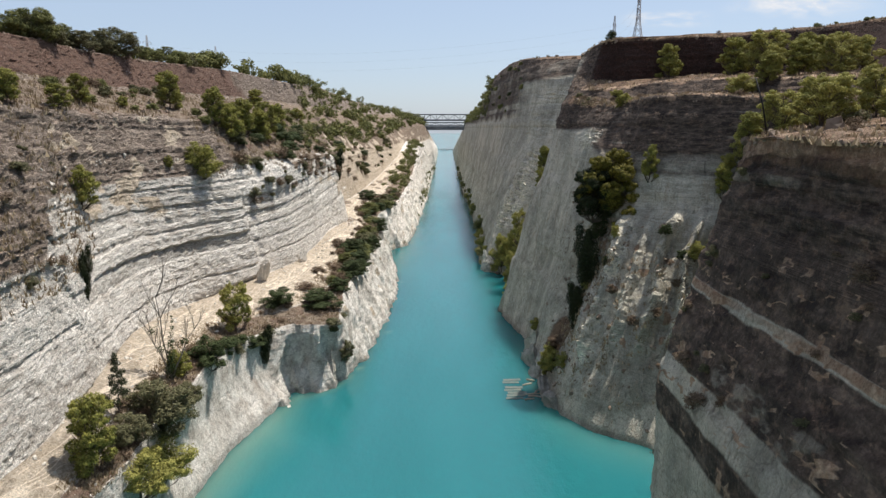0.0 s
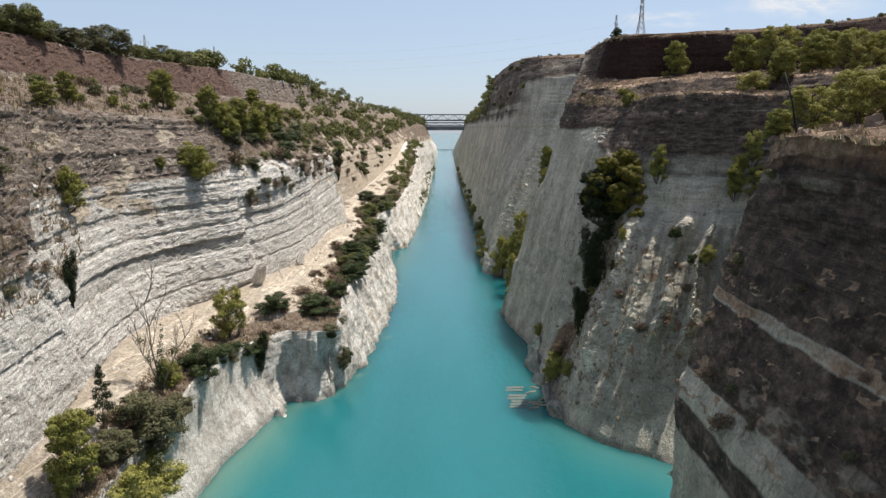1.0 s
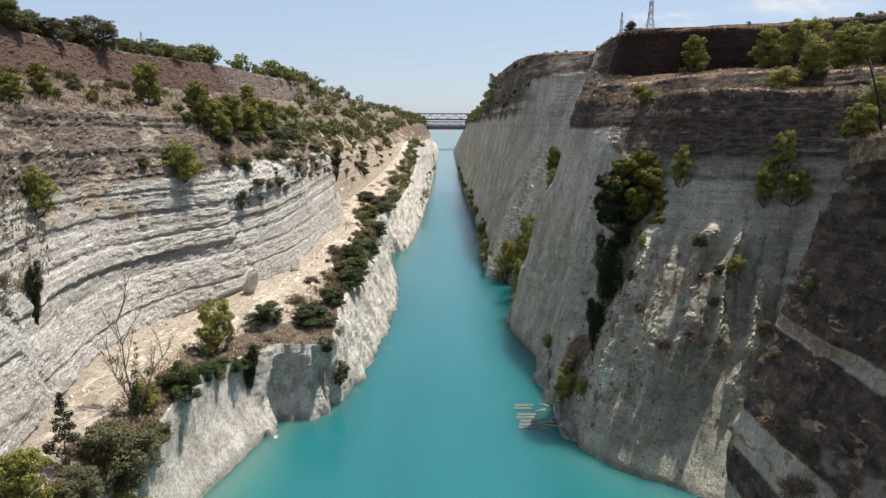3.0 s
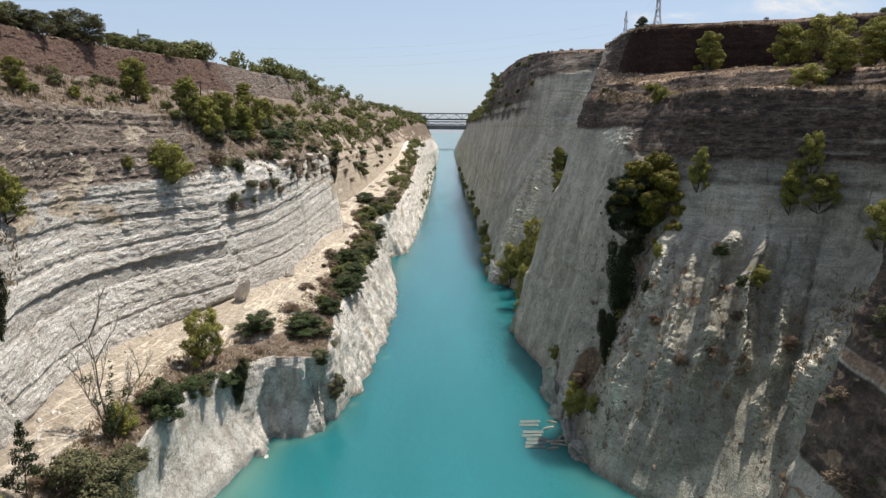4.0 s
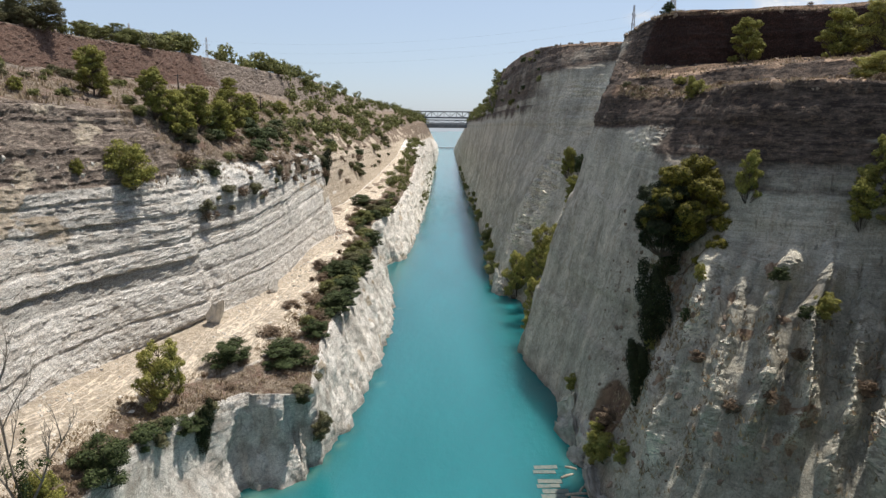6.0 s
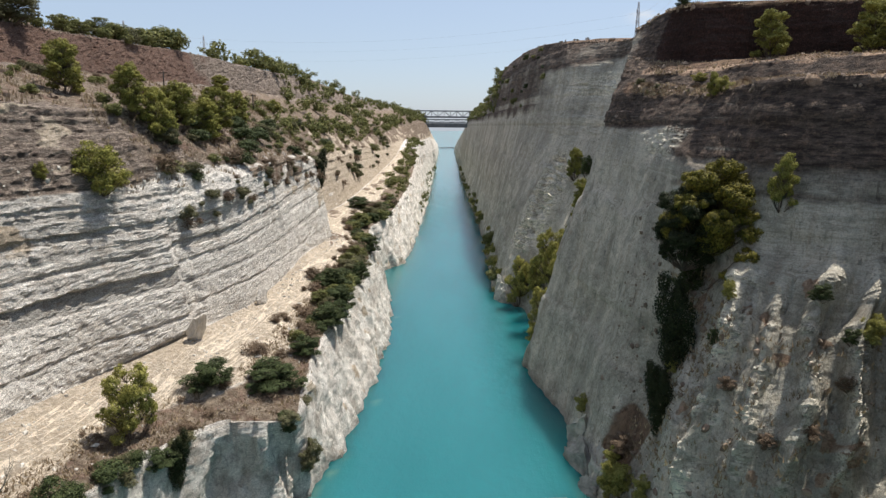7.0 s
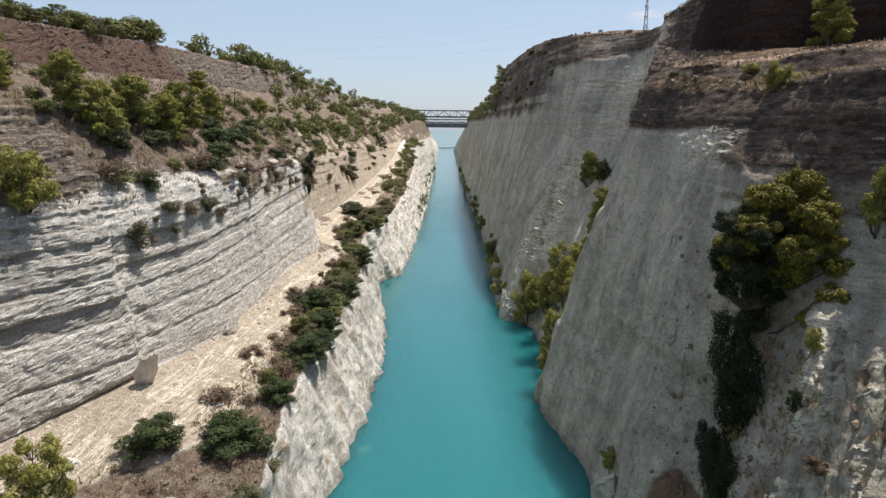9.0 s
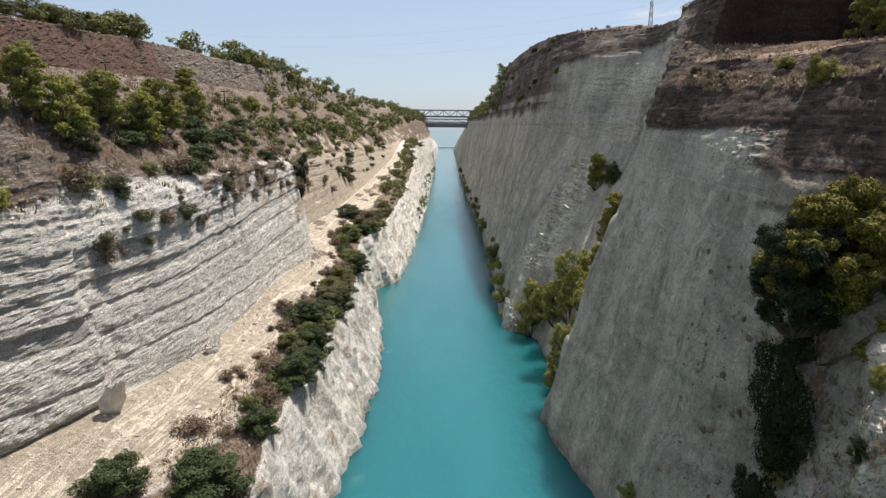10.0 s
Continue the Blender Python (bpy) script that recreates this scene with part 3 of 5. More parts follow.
def left_zones(M, L, X, Y, Z, S, w):
    bench = ((L > 1.0) & (L < 2.0)) * 1.0
    scrub = ramp01(M, 3.95, 4.1) * (1 - ramp01(M, 4.8, 4.95)) + ramp01(L, 5.98, 6.05)
    later = ramp01(Y + 5 * w, 101, 108)
    far = ramp01(Y + 25 * w, 170, 240)
    scrub = np.maximum(scrub, later * ramp01(Z + 2.5 * w, 30.2, 32.2) * (1 - ramp01(M, 4.8, 4.95)) * ramp01(fractal(X / 5, Y / 5, Z / 3, 3, 100), -0.35, 0.1))
    strip = 0.6 * stepped(Z + 0.4 * w, 1.3, 98, 0.15) + 0.4 * stepped(Z + 0.4 * w, 0.5, 99, 0.2)
    near = 1 - ramp01(Y + 6 * w, 54, 62)
    start = 31.2 - 5.5 * near - 0.3 * later - 2.0 * far
    dark = ramp01(Z + 1.6 * w + 0.8 * strip, start - 3.0 + 2.4 * later, start + 0.8) * (L > 2) * (1 - 0.25 * later)
    dark = np.maximum(dark, 0.42 * ramp01(Y + 20 * w, 125, 190) * (1 - bench) * ramp01(L, 1.9, 2.0))
    bench = bench * (1 - ramp01(Y, 330, 400))
    dark = np.maximum(dark, 1.3 * ramp01(L, 4.85, 4.95))
    red = 1.2 * ramp01(L + 0.2 * w, 4.95, 5.05) * (1 - 0.75 * ramp01(Y + 15 * w, 150, 200))
    across = L - 1.0
    rust = (L < 1) * ramp01(Y, 91, 95) * ramp01(fractal(X / 2.2, Y / 2.2, Z / 3, 4, 104, 0.6), 0.16, 0.4) * 0.8
    verge = bench * ramp01(0.42 + 0.12 * ramp01(Y, 120, 160) + 0.35 * w - across, 0.0, 0.15)
    verge = np.maximum(verge, bench * ramp01(Y, 118, 150) * ramp01(fractal(X / 3.5, Y / 6, Z * 0, 4, 105, 0.6), 0.12, 0.3))
    patch = fractal(X / 4.5, Y / 4.5, Z / 2.5, 4, 106, 0.6)
    face = (L > 2.0) * (1 - ramp01(L, 3.9, 4.0))
    rust = np.maximum(rust, face * ramp01(Y + 12 * w, 112, 150) * ramp01(patch + 0.012 * (Y - 160), -0.1, 0.25) * 0.75)
    rust = np.maximum(rust, 0.7 * face * ramp01(Y, 60, 70) * (1 - ramp01(Y, 101, 103)) * ramp01(Z, 22, 26) * ramp01(patch, 0.1, 0.4))
    brink = face * ramp01(Y + 3 * w, 119, 123) * ramp01(Z + 2.2 * w, 26.8, 28.6) * ramp01(patch, -0.3, 0.05)
    scrub = np.maximum(scrub, 0.85 * brink)
    return dict(soil=np.maximum(rust, bench * (1 - verge)), scrub=np.clip(scrub + verge, 0, 1), dark=dark, red=red, track=bench * (1 - verge) * ramp01(across, 0.3, 0.42) * (1 - ramp01(across, 0.82, 0.95)), tone=left_beds(L, X, Y, S)[1], fleck=np.zeros_like(L), worn=(L < 1.0) * 1.0)


def right_flecks(L, X, Y, Z):
    """Where the shaded face has spalled and shows fresh chips: the ribs, the far heap and patches under the brown beds."""
    edge = 1.5 * fractal(X / 3, Y / 3, Z / 3, 3, 103)
    heap = ramp01(Y + edge, 160, 162.5) * (1 - ramp01(Y + edge, 169, 172)) * ramp01(Z, 9, 12) * (1 - ramp01(Z, 29.5, 32))
    under = ramp01(Y + edge, 100, 102) * (1 - ramp01(Y + edge, 107, 109.5)) * ramp01(Z + 0.5 * edge, 32, 33.5) * (1 - ramp01(Z, 36, 37))
    high = ramp01(Y + 2 * edge, 126, 130) * (1 - ramp01(Y + 2 * edge, 172, 180)) * ramp01(Z + 0.4 * edge, 42, 43.2) * (1 - ramp01(Z, 46.5, 48))
    side = ramp01(Y + edge, 172, 174) * (1 - ramp01(Y + edge, 178, 181)) * ramp01(Z, 30, 33) * (1 - ramp01(Z, 44, 46))
    return np.clip(np.maximum.reduce([heap, 0.7 * under, 0.75 * high, 0.45 * side, rib_shape(X, Y, Z)[1]]), 0, 1)


def right_zones(M, L, X, Y, Z, S, w):
    near = 1 - ramp01(Y + 3 * w, 43.5, 46.5)
    wide = 1 - ramp01(Y, 118, 124)
    scrub = wide * (ramp01(L, 3.02, 3.1) * (1 - ramp01(L, 3.9, 3.98)) + ramp01(L, 5.02, 5.1) * (1 - ramp01(L, 5.9, 5.98))) + ramp01(L, 6.9, 7.02)
    bands = stepped(Z + 0.8 * w, 2.3, 90, 0.3)
    strata = 0.55 * stepped(Z + 0.3 * w, 1.7, 93, 0.12) + 0.45 * stepped(Z + 0.3 * w, 0.8, 94, 0.2)
    far = ramp01(Y + 4 * w, 122, 128)
    second = ramp01(Y + 4 * w, 98, 106)
    start = 27.5 + 8.2 * second
    end = 35.5 + 1.8 * second + 6.0 * far
    H = Z + 1.6 * w + 1.2 * strata + far * (4.5 * fractal(X / 5, Y / 9, Z / 14, 4, 109, 0.6) - 1.0)
    dark = ramp01(H, start, end) + 0.25 * strata * ramp01(H, start - 3, start)
    dark = dark * (1 - 0.3 * far * (1 - ramp01(H, 53, 57)))
    N = Z + 0.3 * w + 0.12 * strata + 0.22 * fractal(X / 1.8, Y / 1.8, Z / 1.2, 4, 92, 0.7)

    def layer(lo, hi, soft=0.15):
        return ramp01(N, lo - soft, lo + soft) * (1 - ramp01(N, hi - soft, hi + soft))

    broken = ramp01(smooth_noise(X / 3, Y / 3, Z / 2, 95), -0.5, 0.1)
    patchy = ramp01(fractal(X / 1.3, Y / 1.3, Z / 0.7, 4, 102, 0.65), -0.2, 0.3)
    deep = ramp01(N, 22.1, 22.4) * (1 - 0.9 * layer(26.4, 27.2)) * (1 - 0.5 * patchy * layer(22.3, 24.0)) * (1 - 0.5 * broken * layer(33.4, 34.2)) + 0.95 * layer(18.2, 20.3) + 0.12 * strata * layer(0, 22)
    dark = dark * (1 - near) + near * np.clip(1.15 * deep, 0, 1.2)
    soil = near * (0.55 * layer(26.5, 27.2) + 0.45 * patchy * layer(22.4, 23.9) + 0.95 * ramp01(L + 0.3 * w, 2.72, 2.84) * (L < 3.0))
    front = ramp01(Y, 62, 70) * (1 - ramp01(Y - 0.4 * Z, 80, 86)) * ramp01(Z + 4 * w, 8, 12) * (1 - ramp01(Z, 24, 28))
    soil = np.maximum(soil, front * ramp01(fractal(X / 1.6, Y / 1.6, Z / 2.6, 3, 96), 0.27, 0.45) * (1 - 0.7 * ramp01(X, 27, 32)))
    stains = ramp01(Y, 62, 66) * (1 - ramp01(Y, 92, 98)) * ramp01(Z, 12, 18) * ramp01(fractal(X / 2.6, Y / 2.6, Z / 2.2, 4, 101), 0.0, 0.25) * ramp01(X - 0.1 * Z, 24, 29)
    dark = np.maximum(dark, 0.38 * stains)
    pale_patch = ramp01(Y + 10 * w, 124, 134) * (1 - ramp01(Y + 20 * w, 182, 205)) * ramp01(Z + 4 * w, 39, 42) * (1 - ramp01(Z + 3 * w, 48, 51))
    dark = dark * (1 - pale_patch * (0.75 + 0.25 * bands))
    scrub = np.maximum(scrub, near * ramp01(L + 0.6 * w, 2.55, 2.75))
    scrub = np.maximum(scrub, ramp01(Y + 5 * w, 84, 86) * (1 - ramp01(Y + 5 * w, 91, 94)) * ramp01(Z + 3 * w, 2, 4) * (1 - ramp01(Z + 3 * w, 8, 10)))
    clods = ramp01(fractal(X / 2.4, Y / 2.4, Z / 1.5, 4, 107, 0.65), -0.15 - 0.1 * near, 0.12) * wide
    soil = np.maximum(soil, 0.9 * clods * ramp01(L + 0.15 * w, 2.9, 2.98) * (1 - ramp01(L, 3.45, 3.7)))
    soil = np.maximum(soil, 0.9 * clods * ramp01(L + 0.1 * w, 4.75, 4.9) * (1 - ramp01(L, 5.3, 5.6)))
    crumbs = ramp01(fractal(X / 0.9, Y / 0.9, Z / 0.45, 4, 108, 0.65), 0.12, 0.3)
    soil = np.maximum(soil, 0.62 * near * crumbs * ramp01(Z, 16, 19) * (1 - ramp01(Z, 30, 33)))
    scrub = scrub * (1 - 0.85 * np.clip(soil, 0, 1) * ramp01(L, 2.7, 2.75))
    for foot, thin in ((34.3, 0.16), (35.6, 0.12), (37.3, 0.2), (38.8, 0.14)):
        seam = np.exp(-((Z + 0.12 * w - foot - 0.02 * (Y - 90)) / thin) ** 2) * broken * (1 - near) * wide * (L < 2.95)
        dark = dark * (1 - 0.45 * seam)
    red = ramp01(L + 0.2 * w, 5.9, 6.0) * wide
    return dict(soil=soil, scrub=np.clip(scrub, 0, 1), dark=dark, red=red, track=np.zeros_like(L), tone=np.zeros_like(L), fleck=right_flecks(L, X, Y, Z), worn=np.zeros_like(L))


def left_carve(L, X, Y, Z, S):
    """How strongly the beds and the flutes are cut, and the step at the fault."""
    low = 1 - ramp01(L, 0.9, 1.1)
    beds = 0.14 - 0.12 * low + 0.3 * ramp01(L, 2.85, 3.1) * (1 - ramp01(L, 3.95, 4.05))
    flutes = 0.5 + 2.2 * low * (0.25 + 0.75 * ramp01(Y, 79, 88))
    fault = 0.7 * (1 - ramp01(Y + 0.5 * smooth_noise(X / 2, Z / 2, Z * 0, 4), 102.6, 103.1)) * ramp01(Y, 84, 100) * ramp01(L, 1.95, 2.05) * (1 - ramp01(L, 2.9, 3.3))
    scree = 0.9 * np.exp(-((Y - 104.9) / 1.1) ** 2) * np.clip(0.3 + fractal(X / 1.2, Y / 1.2, Z / 1.2, 3, 66), -0.4, 1) * ramp01(L, 1.95, 2.1) * (1 - ramp01(L, 2.7, 3.0))
    apron = -0.9 * np.sin(np.pi * ramp01(L, 0.2, 1.0)) * ramp01(Y, 45, 60) * (1 - ramp01(Y, 80, 87)) * low
    slab = stepped(Y + 0.5 * X + 0.8 * smooth_noise(X / 3, Y / 3, Z / 5, 50), 1.9, 67, 0.1)
    hollow = low * ramp01(X + 0.3 * slab, -22.4, -21.6) * (1 - ramp01(Y, 87, 89.5)) * (-1.1 * np.sin(np.pi * ramp01(L, 0.12, 1.05)) ** 0.6 + 0.75 * slab + 0.6 * fractal(X / 1.7, Y / 1.7, Z / 3.5, 4, 70, 0.65))
    spur = 1 - 4 * np.abs(Y / 4.6 + 0.6 * smooth_noise(Y / 7, Z / 9, Z * 0, 52) - np.floor(Y / 4.6 + 0.6 * smooth_noise(Y / 7, Z / 9, Z * 0, 52)) - 0.5)
    jag = low * ramp01(Y, 91, 96) * (0.5 * spur * (0.1 + 0.9 * hashed(np.floor(Y / 4.6), Z * 0, Z * 0, 53)) + 0.6 * fractal(X / 1.6, Y / 1.6, Z / 2.4, 3, 54))
    fringe = 0.22 * np.clip(0.5 + 1.4 * fractal(X / 2.5, Y / 2.5, Z / 2.5, 3, 68), 0, 1.2) * (1 - ramp01(Z, 13.6, 14.6)) * ramp01(L, 1.95, 2.02) * (1 - ramp01(L, 2.2, 2.3)) * (1 - 2 * np.abs((Y + 0.7 * Z) / 1.3 + smooth_noise(Y / 1.5, Z / 1.5, Z * 0, 69) - np.floor((Y + 0.7 * Z) / 1.3 + smooth_noise(Y / 1.5, Z / 1.5, Z * 0, 69)) - 0.5)) * (1 - ramp01(Y, 100, 103))
    brown = ramp01(L, 2.7, 3.0) * (1 - ramp01(L, 3.92, 4.0)) * (1 - 0.6 * ramp01(Y, 104, 112)) * (0.14 * stepped(S + 0.1 * fractal(X, Y, Z, 2, 62), 0.42, 74, 0.15) + 0.16 * stepped(S, 1.3, 75, 0.1))
    brown = brown + 0.9 * ramp01(L, 3.0, 3.5) * (1 - ramp01(L, 3.9, 3.99)) * (1 - ramp01(Y, 100, 108))
    return beds, flutes, jag + brown + fault + apron - 0.5 * scree + hollow + fringe + left_beds(L, X, Y, S)[0]


# ribs down the shaded headland: place across it, height, width, lower and upper end
FINS = ((20.6, 1.0, 1.3, 3, 21), (22.9, 1.9, 1.7, 5, 27), (25.5, 1.2, 1.2, 8, 25), (28.0, 2.0, 1.5, 8, 29), (30.9, 2.3, 1.9, 9, 28), (34.4, 1.4, 1.6, 6, 23), (37.4, 1.2, 1.6, 5, 21))


def rib_shape(X, Y, Z):
    """Ribs with a steep dark side and a broken lit side, and where their rock is broken."""
    front = ramp01(Y, 62, 69) * (1 - ramp01(Y - 0.4 * Z, 78, 84))
    torn = fractal(X / 1.1, Y / 1.1, Z / 1.1, 3, 44, 0.65)
    along = X - 0.4 * (Z - 20) + 0.6 * smooth_noise(X / 4, Y / 4, Z / 5, 41) + 0.25 * torn
    fins, flaky = np.zeros_like(X), np.zeros_like(X)
    for at, tall, wide, low_end, high_end in FINS:
        d = along - at
        ends = ramp01(Z, low_end, low_end + 5) * (1 - ramp01(Z, high_end - 7, high_end))
        body = np.clip(np.where(d < 0, 1 + d / (0.35 * wide), 1 - d / wide), 0, 1)
        fins = np.maximum(fins, 1.2 * tall * body * ends)
        flaky = np.maximum(flaky, ramp01(body, 0.2, 0.5) * ramp01(ends, 0.1, 0.5))
    gully = ramp01(np.abs(along / 2.6 + 0.4 - np.floor(along / 2.6 + 0.4) - 0.5), 0.12, 0.0) * ramp01(Z, 9, 14) * (1 - ramp01(Z, 22, 27))
    return front * (fins - 0.7 * gully), front * flaky * ramp01(torn + 0.25, 0.0, 0.3)


def right_carve(L, X, Y, Z, S):
    high = ramp01(L, 1.9, 2.1)
    gully = np.exp(-((X - 20.3 - 0.2 * (Z - 14)) / 1.6) ** 2) * ramp01(Y, 74, 80) * (1 - ramp01(Y, 92, 97)) * ramp01(Z, 3, 7) * (1 - ramp01(Z, 29, 33))
    front = ramp01(Y, 62, 69) * (1 - ramp01(Y - 0.4 * Z, 78, 84))
    torn = fractal(X / 1.1, Y / 1.1, Z / 1.1, 4, 44, 0.65)
    chip = stepped(Z + 0.25 * X + 0.5 * smooth_noise(X / 2, Y / 2, Z / 2, 48), 0.5, 49, 0.12)
    fins, _ = rib_shape(X, Y, Z)
    flaky = right_flecks(L, X, Y, Z)
    heap = np.exp(-((Y - 166) / 4.5) ** 2) * ramp01(Z, 8, 13) * (1 - ramp01(Z, 29, 34))
    stair = 0.12 * stepped(Z + 0.1 * X, 2.6, 47, 0.12) * front
    cut = fins + flaky * (0.6 * torn + 0.2 * chip) + front * 0.12 * fractal(X / 2.2, Y / 2.2, Z / 5, 3, 59)
    lift = Z - 0.12 * (X - 30) + 1.8 * fractal(X / 5, Y / 5, Z * 0, 3, 50)
    wall = -0.25 * ramp01(Y, 64, 70) * (1 - ramp01(Y, 94, 100)) * ramp01(lift, 24.0, 26.8) * (1 - ramp01(lift, 26.8, 33.5))
    ledge = ramp01(Y, 84, 92) * (1 - high) * (0.45 * np.abs(fractal(X / 3.2, Y / 3.2, Z / 6, 4, 56)) + 0.22 * stepped(Z + 1.5 * smooth_noise(Y / 9, Z / 9, Z * 0, 57), 5.5, 58, 0.06))
    near = 1 - ramp01(Y, 42, 46)
    return 0.5 * high + 0.3 * near * (1 - high), 1.2 - 0.6 * high - 0.7 * near + 0.7 * ramp01(Y, 88, 95) * (1 - high), cut - 1.4 * gully + stair + 1.9 * heap * torn + wall - ledge


STRATA = dict(cliff_1=left_strata, cliff_2=lambda X, Y, Z: Z)
CALM = dict(cliff_1=lambda L: 1 - ramp01(L, 0.9, 1.2), cliff_2=lambda L: 0.9 * (1 - ramp01(L, 1.85, 2.0)))
CRISP = dict(cliff_1=lambda L: 0.42 + 0.58 * ramp01(L, 0.85, 1.0), cliff_2=lambda L: 0.03 + 0.69 * ramp01(L, 1.9, 2.2))
CARVE = dict(cliff_1=left_carve, cliff_2=right_carve)
ZONES = dict(cliff_1=left_zones, cliff_2=right_zones)
cliff_1, ground_1 = bank("cliff_1", LEFT, (46, 40, 96, 46, 24, 30), -1, ROCK_SUNNY, "pale bedded marl cliff with brown terraces above a canal")
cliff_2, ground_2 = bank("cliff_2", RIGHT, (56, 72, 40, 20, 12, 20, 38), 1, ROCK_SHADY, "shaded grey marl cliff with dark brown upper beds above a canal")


# ---- water ----
def water_material():
    m = Nodes("milky_turquoise_water")
    at = m.place()
    m.bsdf.inputs["Specular IOR Level"].default_value = 0.5
    patch = m.noise(m.scaled(at, (0.05, 0.012, 1)), 1.0, 3.0, 0.5)
    deep = m.mix(m.span(patch, 0.3, 0.7), (0.011, 0.118, 0.126), (0.018, 0.143, 0.153))
    c = m.mix(m.attr("shallow"), deep, (0.13, 0.25, 0.18))
    h = m.math("ADD", m.noise(m.scaled(at, (1.0, 0.6, 1)), 0.9, 4.0, 0.6), m.math("MULTIPLY", m.noise(at, 4.5, 3.0, 0.6), 0.3))
    m.bump(h, 0.4, 0.15)
    m.bsdf.subsurface_method = "BURLEY"
    m.bsdf.inputs["Subsurface Weight"].default_value = 1.0
    m.bsdf.inputs["Subsurface Radius"].default_value = (0.5, 1.0, 1.0)
    m.bsdf.inputs["Subsurface Scale"].default_value = 8.0
    return m.done(c, 0.12)


def water_sheet():
    """One flat sheet to the horizon; the shallow rim follows the two shores."""
    ys = np.concatenate([np.linspace(-300, 30, 30), np.arange(32, 220, 1.0), np.linspace(222, 1000, 90), [1300, 2000, 3200, 4800]])
    xs = np.concatenate([[-4500, -1500, -400, -120], np.arange(-45, 46, 1.0), [120, 400, 1500, 4500]])
    gx, gy = np.meshgrid(xs, ys)
    near = np.full(gx.shape, 1e9)
    for lines in (LEFT, RIGHT):
        u = np.linspace(1, 15, 1500)
        p = curve_at(lines["water"], u)[:, :2]
        for k in range(0, len(p), 3):
            near = np.minimum(near, (gx - p[k, 0]) ** 2 + (gy - p[k, 1]) ** 2)
    near = np.sqrt(near)
    shelf = 0.12 + 7.0 * np.exp(-((gy - 66) / 15) ** 2)
    shallow = np.clip(1 - near / shelf, 0, 1) ** 1.3 * np.where(gx > 0, 0.22, 0.55)
    mesh = bpy.data.meshes.new("water")
    nr, nc = gx.shape
    i = np.arange(nr * nc).reshape(nr, nc)
    q = np.stack([i[:-1, :-1], i[:-1, 1:], i[1:, 1:], i[1:, :-1]], -1).reshape(-1, 4)
    mesh.from_pydata(np.stack([gx, gy, gx * 0], -1).reshape(-1, 3).tolist(), [], q.tolist())
    a = mesh.attributes.new("shallow", "FLOAT", "POINT")
    a.data.foreach_set("value", shallow.astype(np.float32).reshape(-1))
    mesh.materials.append(water_material())
    return tagged(new("water", mesh), "milky turquoise water of a deep rock-cut canal", "water", kind="structure")


water_sheet()


# ---- thin clouds, far behind everything ----
def cloud_material():
    m = Nodes("thin_white_cloud")
    local = m.node("ShaderNodeTexCoord").outputs["Generated"]
    x, y, z = m.split(local)
    rim = m.math("MULTIPLY", m.span(m.math("ABSOLUTE", m.math("SUBTRACT", x, 0.5)), 0.12, 0.5, 1.0, 0.0), m.span(m.math("ABSOLUTE", m.math("SUBTRACT", z, 0.45)), 0.05, 0.5, 1.0, 0.0))
    wisp = m.noise(m.scaled(m.place(), (0.0022, 0.0022, 0.006)), 1.6, 6.0, 0.62, 0.4)
    glow = m.node("ShaderNodeEmission")
    m.put(glow.inputs[0], (1.0, 0.98, 0.97))
    glow.inputs[1].default_value = 0.92
    clear = m.node("ShaderNodeBsdfTransparent")
    both = m.node("ShaderNodeMixShader")
    m.put(both.inputs[0], m.math("MULTIPLY", rim, m.span(wisp, 0.38, 0.68, 0.0, 0.95)))
    m.tree.links.new(clear.outputs[0], both.inputs[1])
    m.tree.links.new(glow.outputs[0], both.inputs[2])
    m.tree.links.new(both.outputs[0], m.tree.nodes["Material Output"].inputs[0])
    return m.mat


CLOUD = cloud_material()
for cx, cz, wide, high in ((1870, 690, 900, 190), (1180, 610, 560, 110), (-160, 760, 620, 130)):
    v = [(cx - wide / 2, 3500, cz - high / 2), (cx + wide / 2, 3500, cz - high / 2), (cx + wide / 2, 3520, cz + high / 2), (cx - wide / 2, 3520, cz + high / 2)]
    cloud = bpy.data.meshes.new("backdrop_cloud")
    cloud.from_pydata(v, [], [(0, 1, 2, 3)])
    cloud.materials.append(CLOUD)
    tagged(new("backdrop_cloud", cloud), "thin white summer cloud low in the sky", "cloud", kind="structure")

# ---- plants ----
def foliage_material(name, lo, hi, through_light=0.3):
    m = Nodes(name)
    info = m.node("ShaderNodeNewGeometry").outputs["Random Per Island"]
    own = m.node("ShaderNodeObjectInfo").outputs["Random"]
    c = m.mix(info, lo, hi)
    c = m.mix(m.math("MULTIPLY", own, 0.22), c, tuple(0.55 * a + 0.45 * b for a, b in zip(lo, (0.10, 0.085, 0.03))))
    m.bsdf.inputs["Specular IOR Level"].default_value = 0.2
    m.done(c, 0.75)
    thin = m.node("ShaderNodeBsdfTranslucent")
    m.put(thin.inputs[0], c)
    both = m.node("ShaderNodeMixShader")
    both.inputs[0].default_value = through_light
    m.tree.links.new(m.bsdf.outputs[0], both.inputs[1])
    m.tree.links.new(thin.outputs[0], both.inputs[2])
    m.tree.links.new(both.outputs[0], m.tree.nodes["Material Output"].inputs[0])
    return m.mat


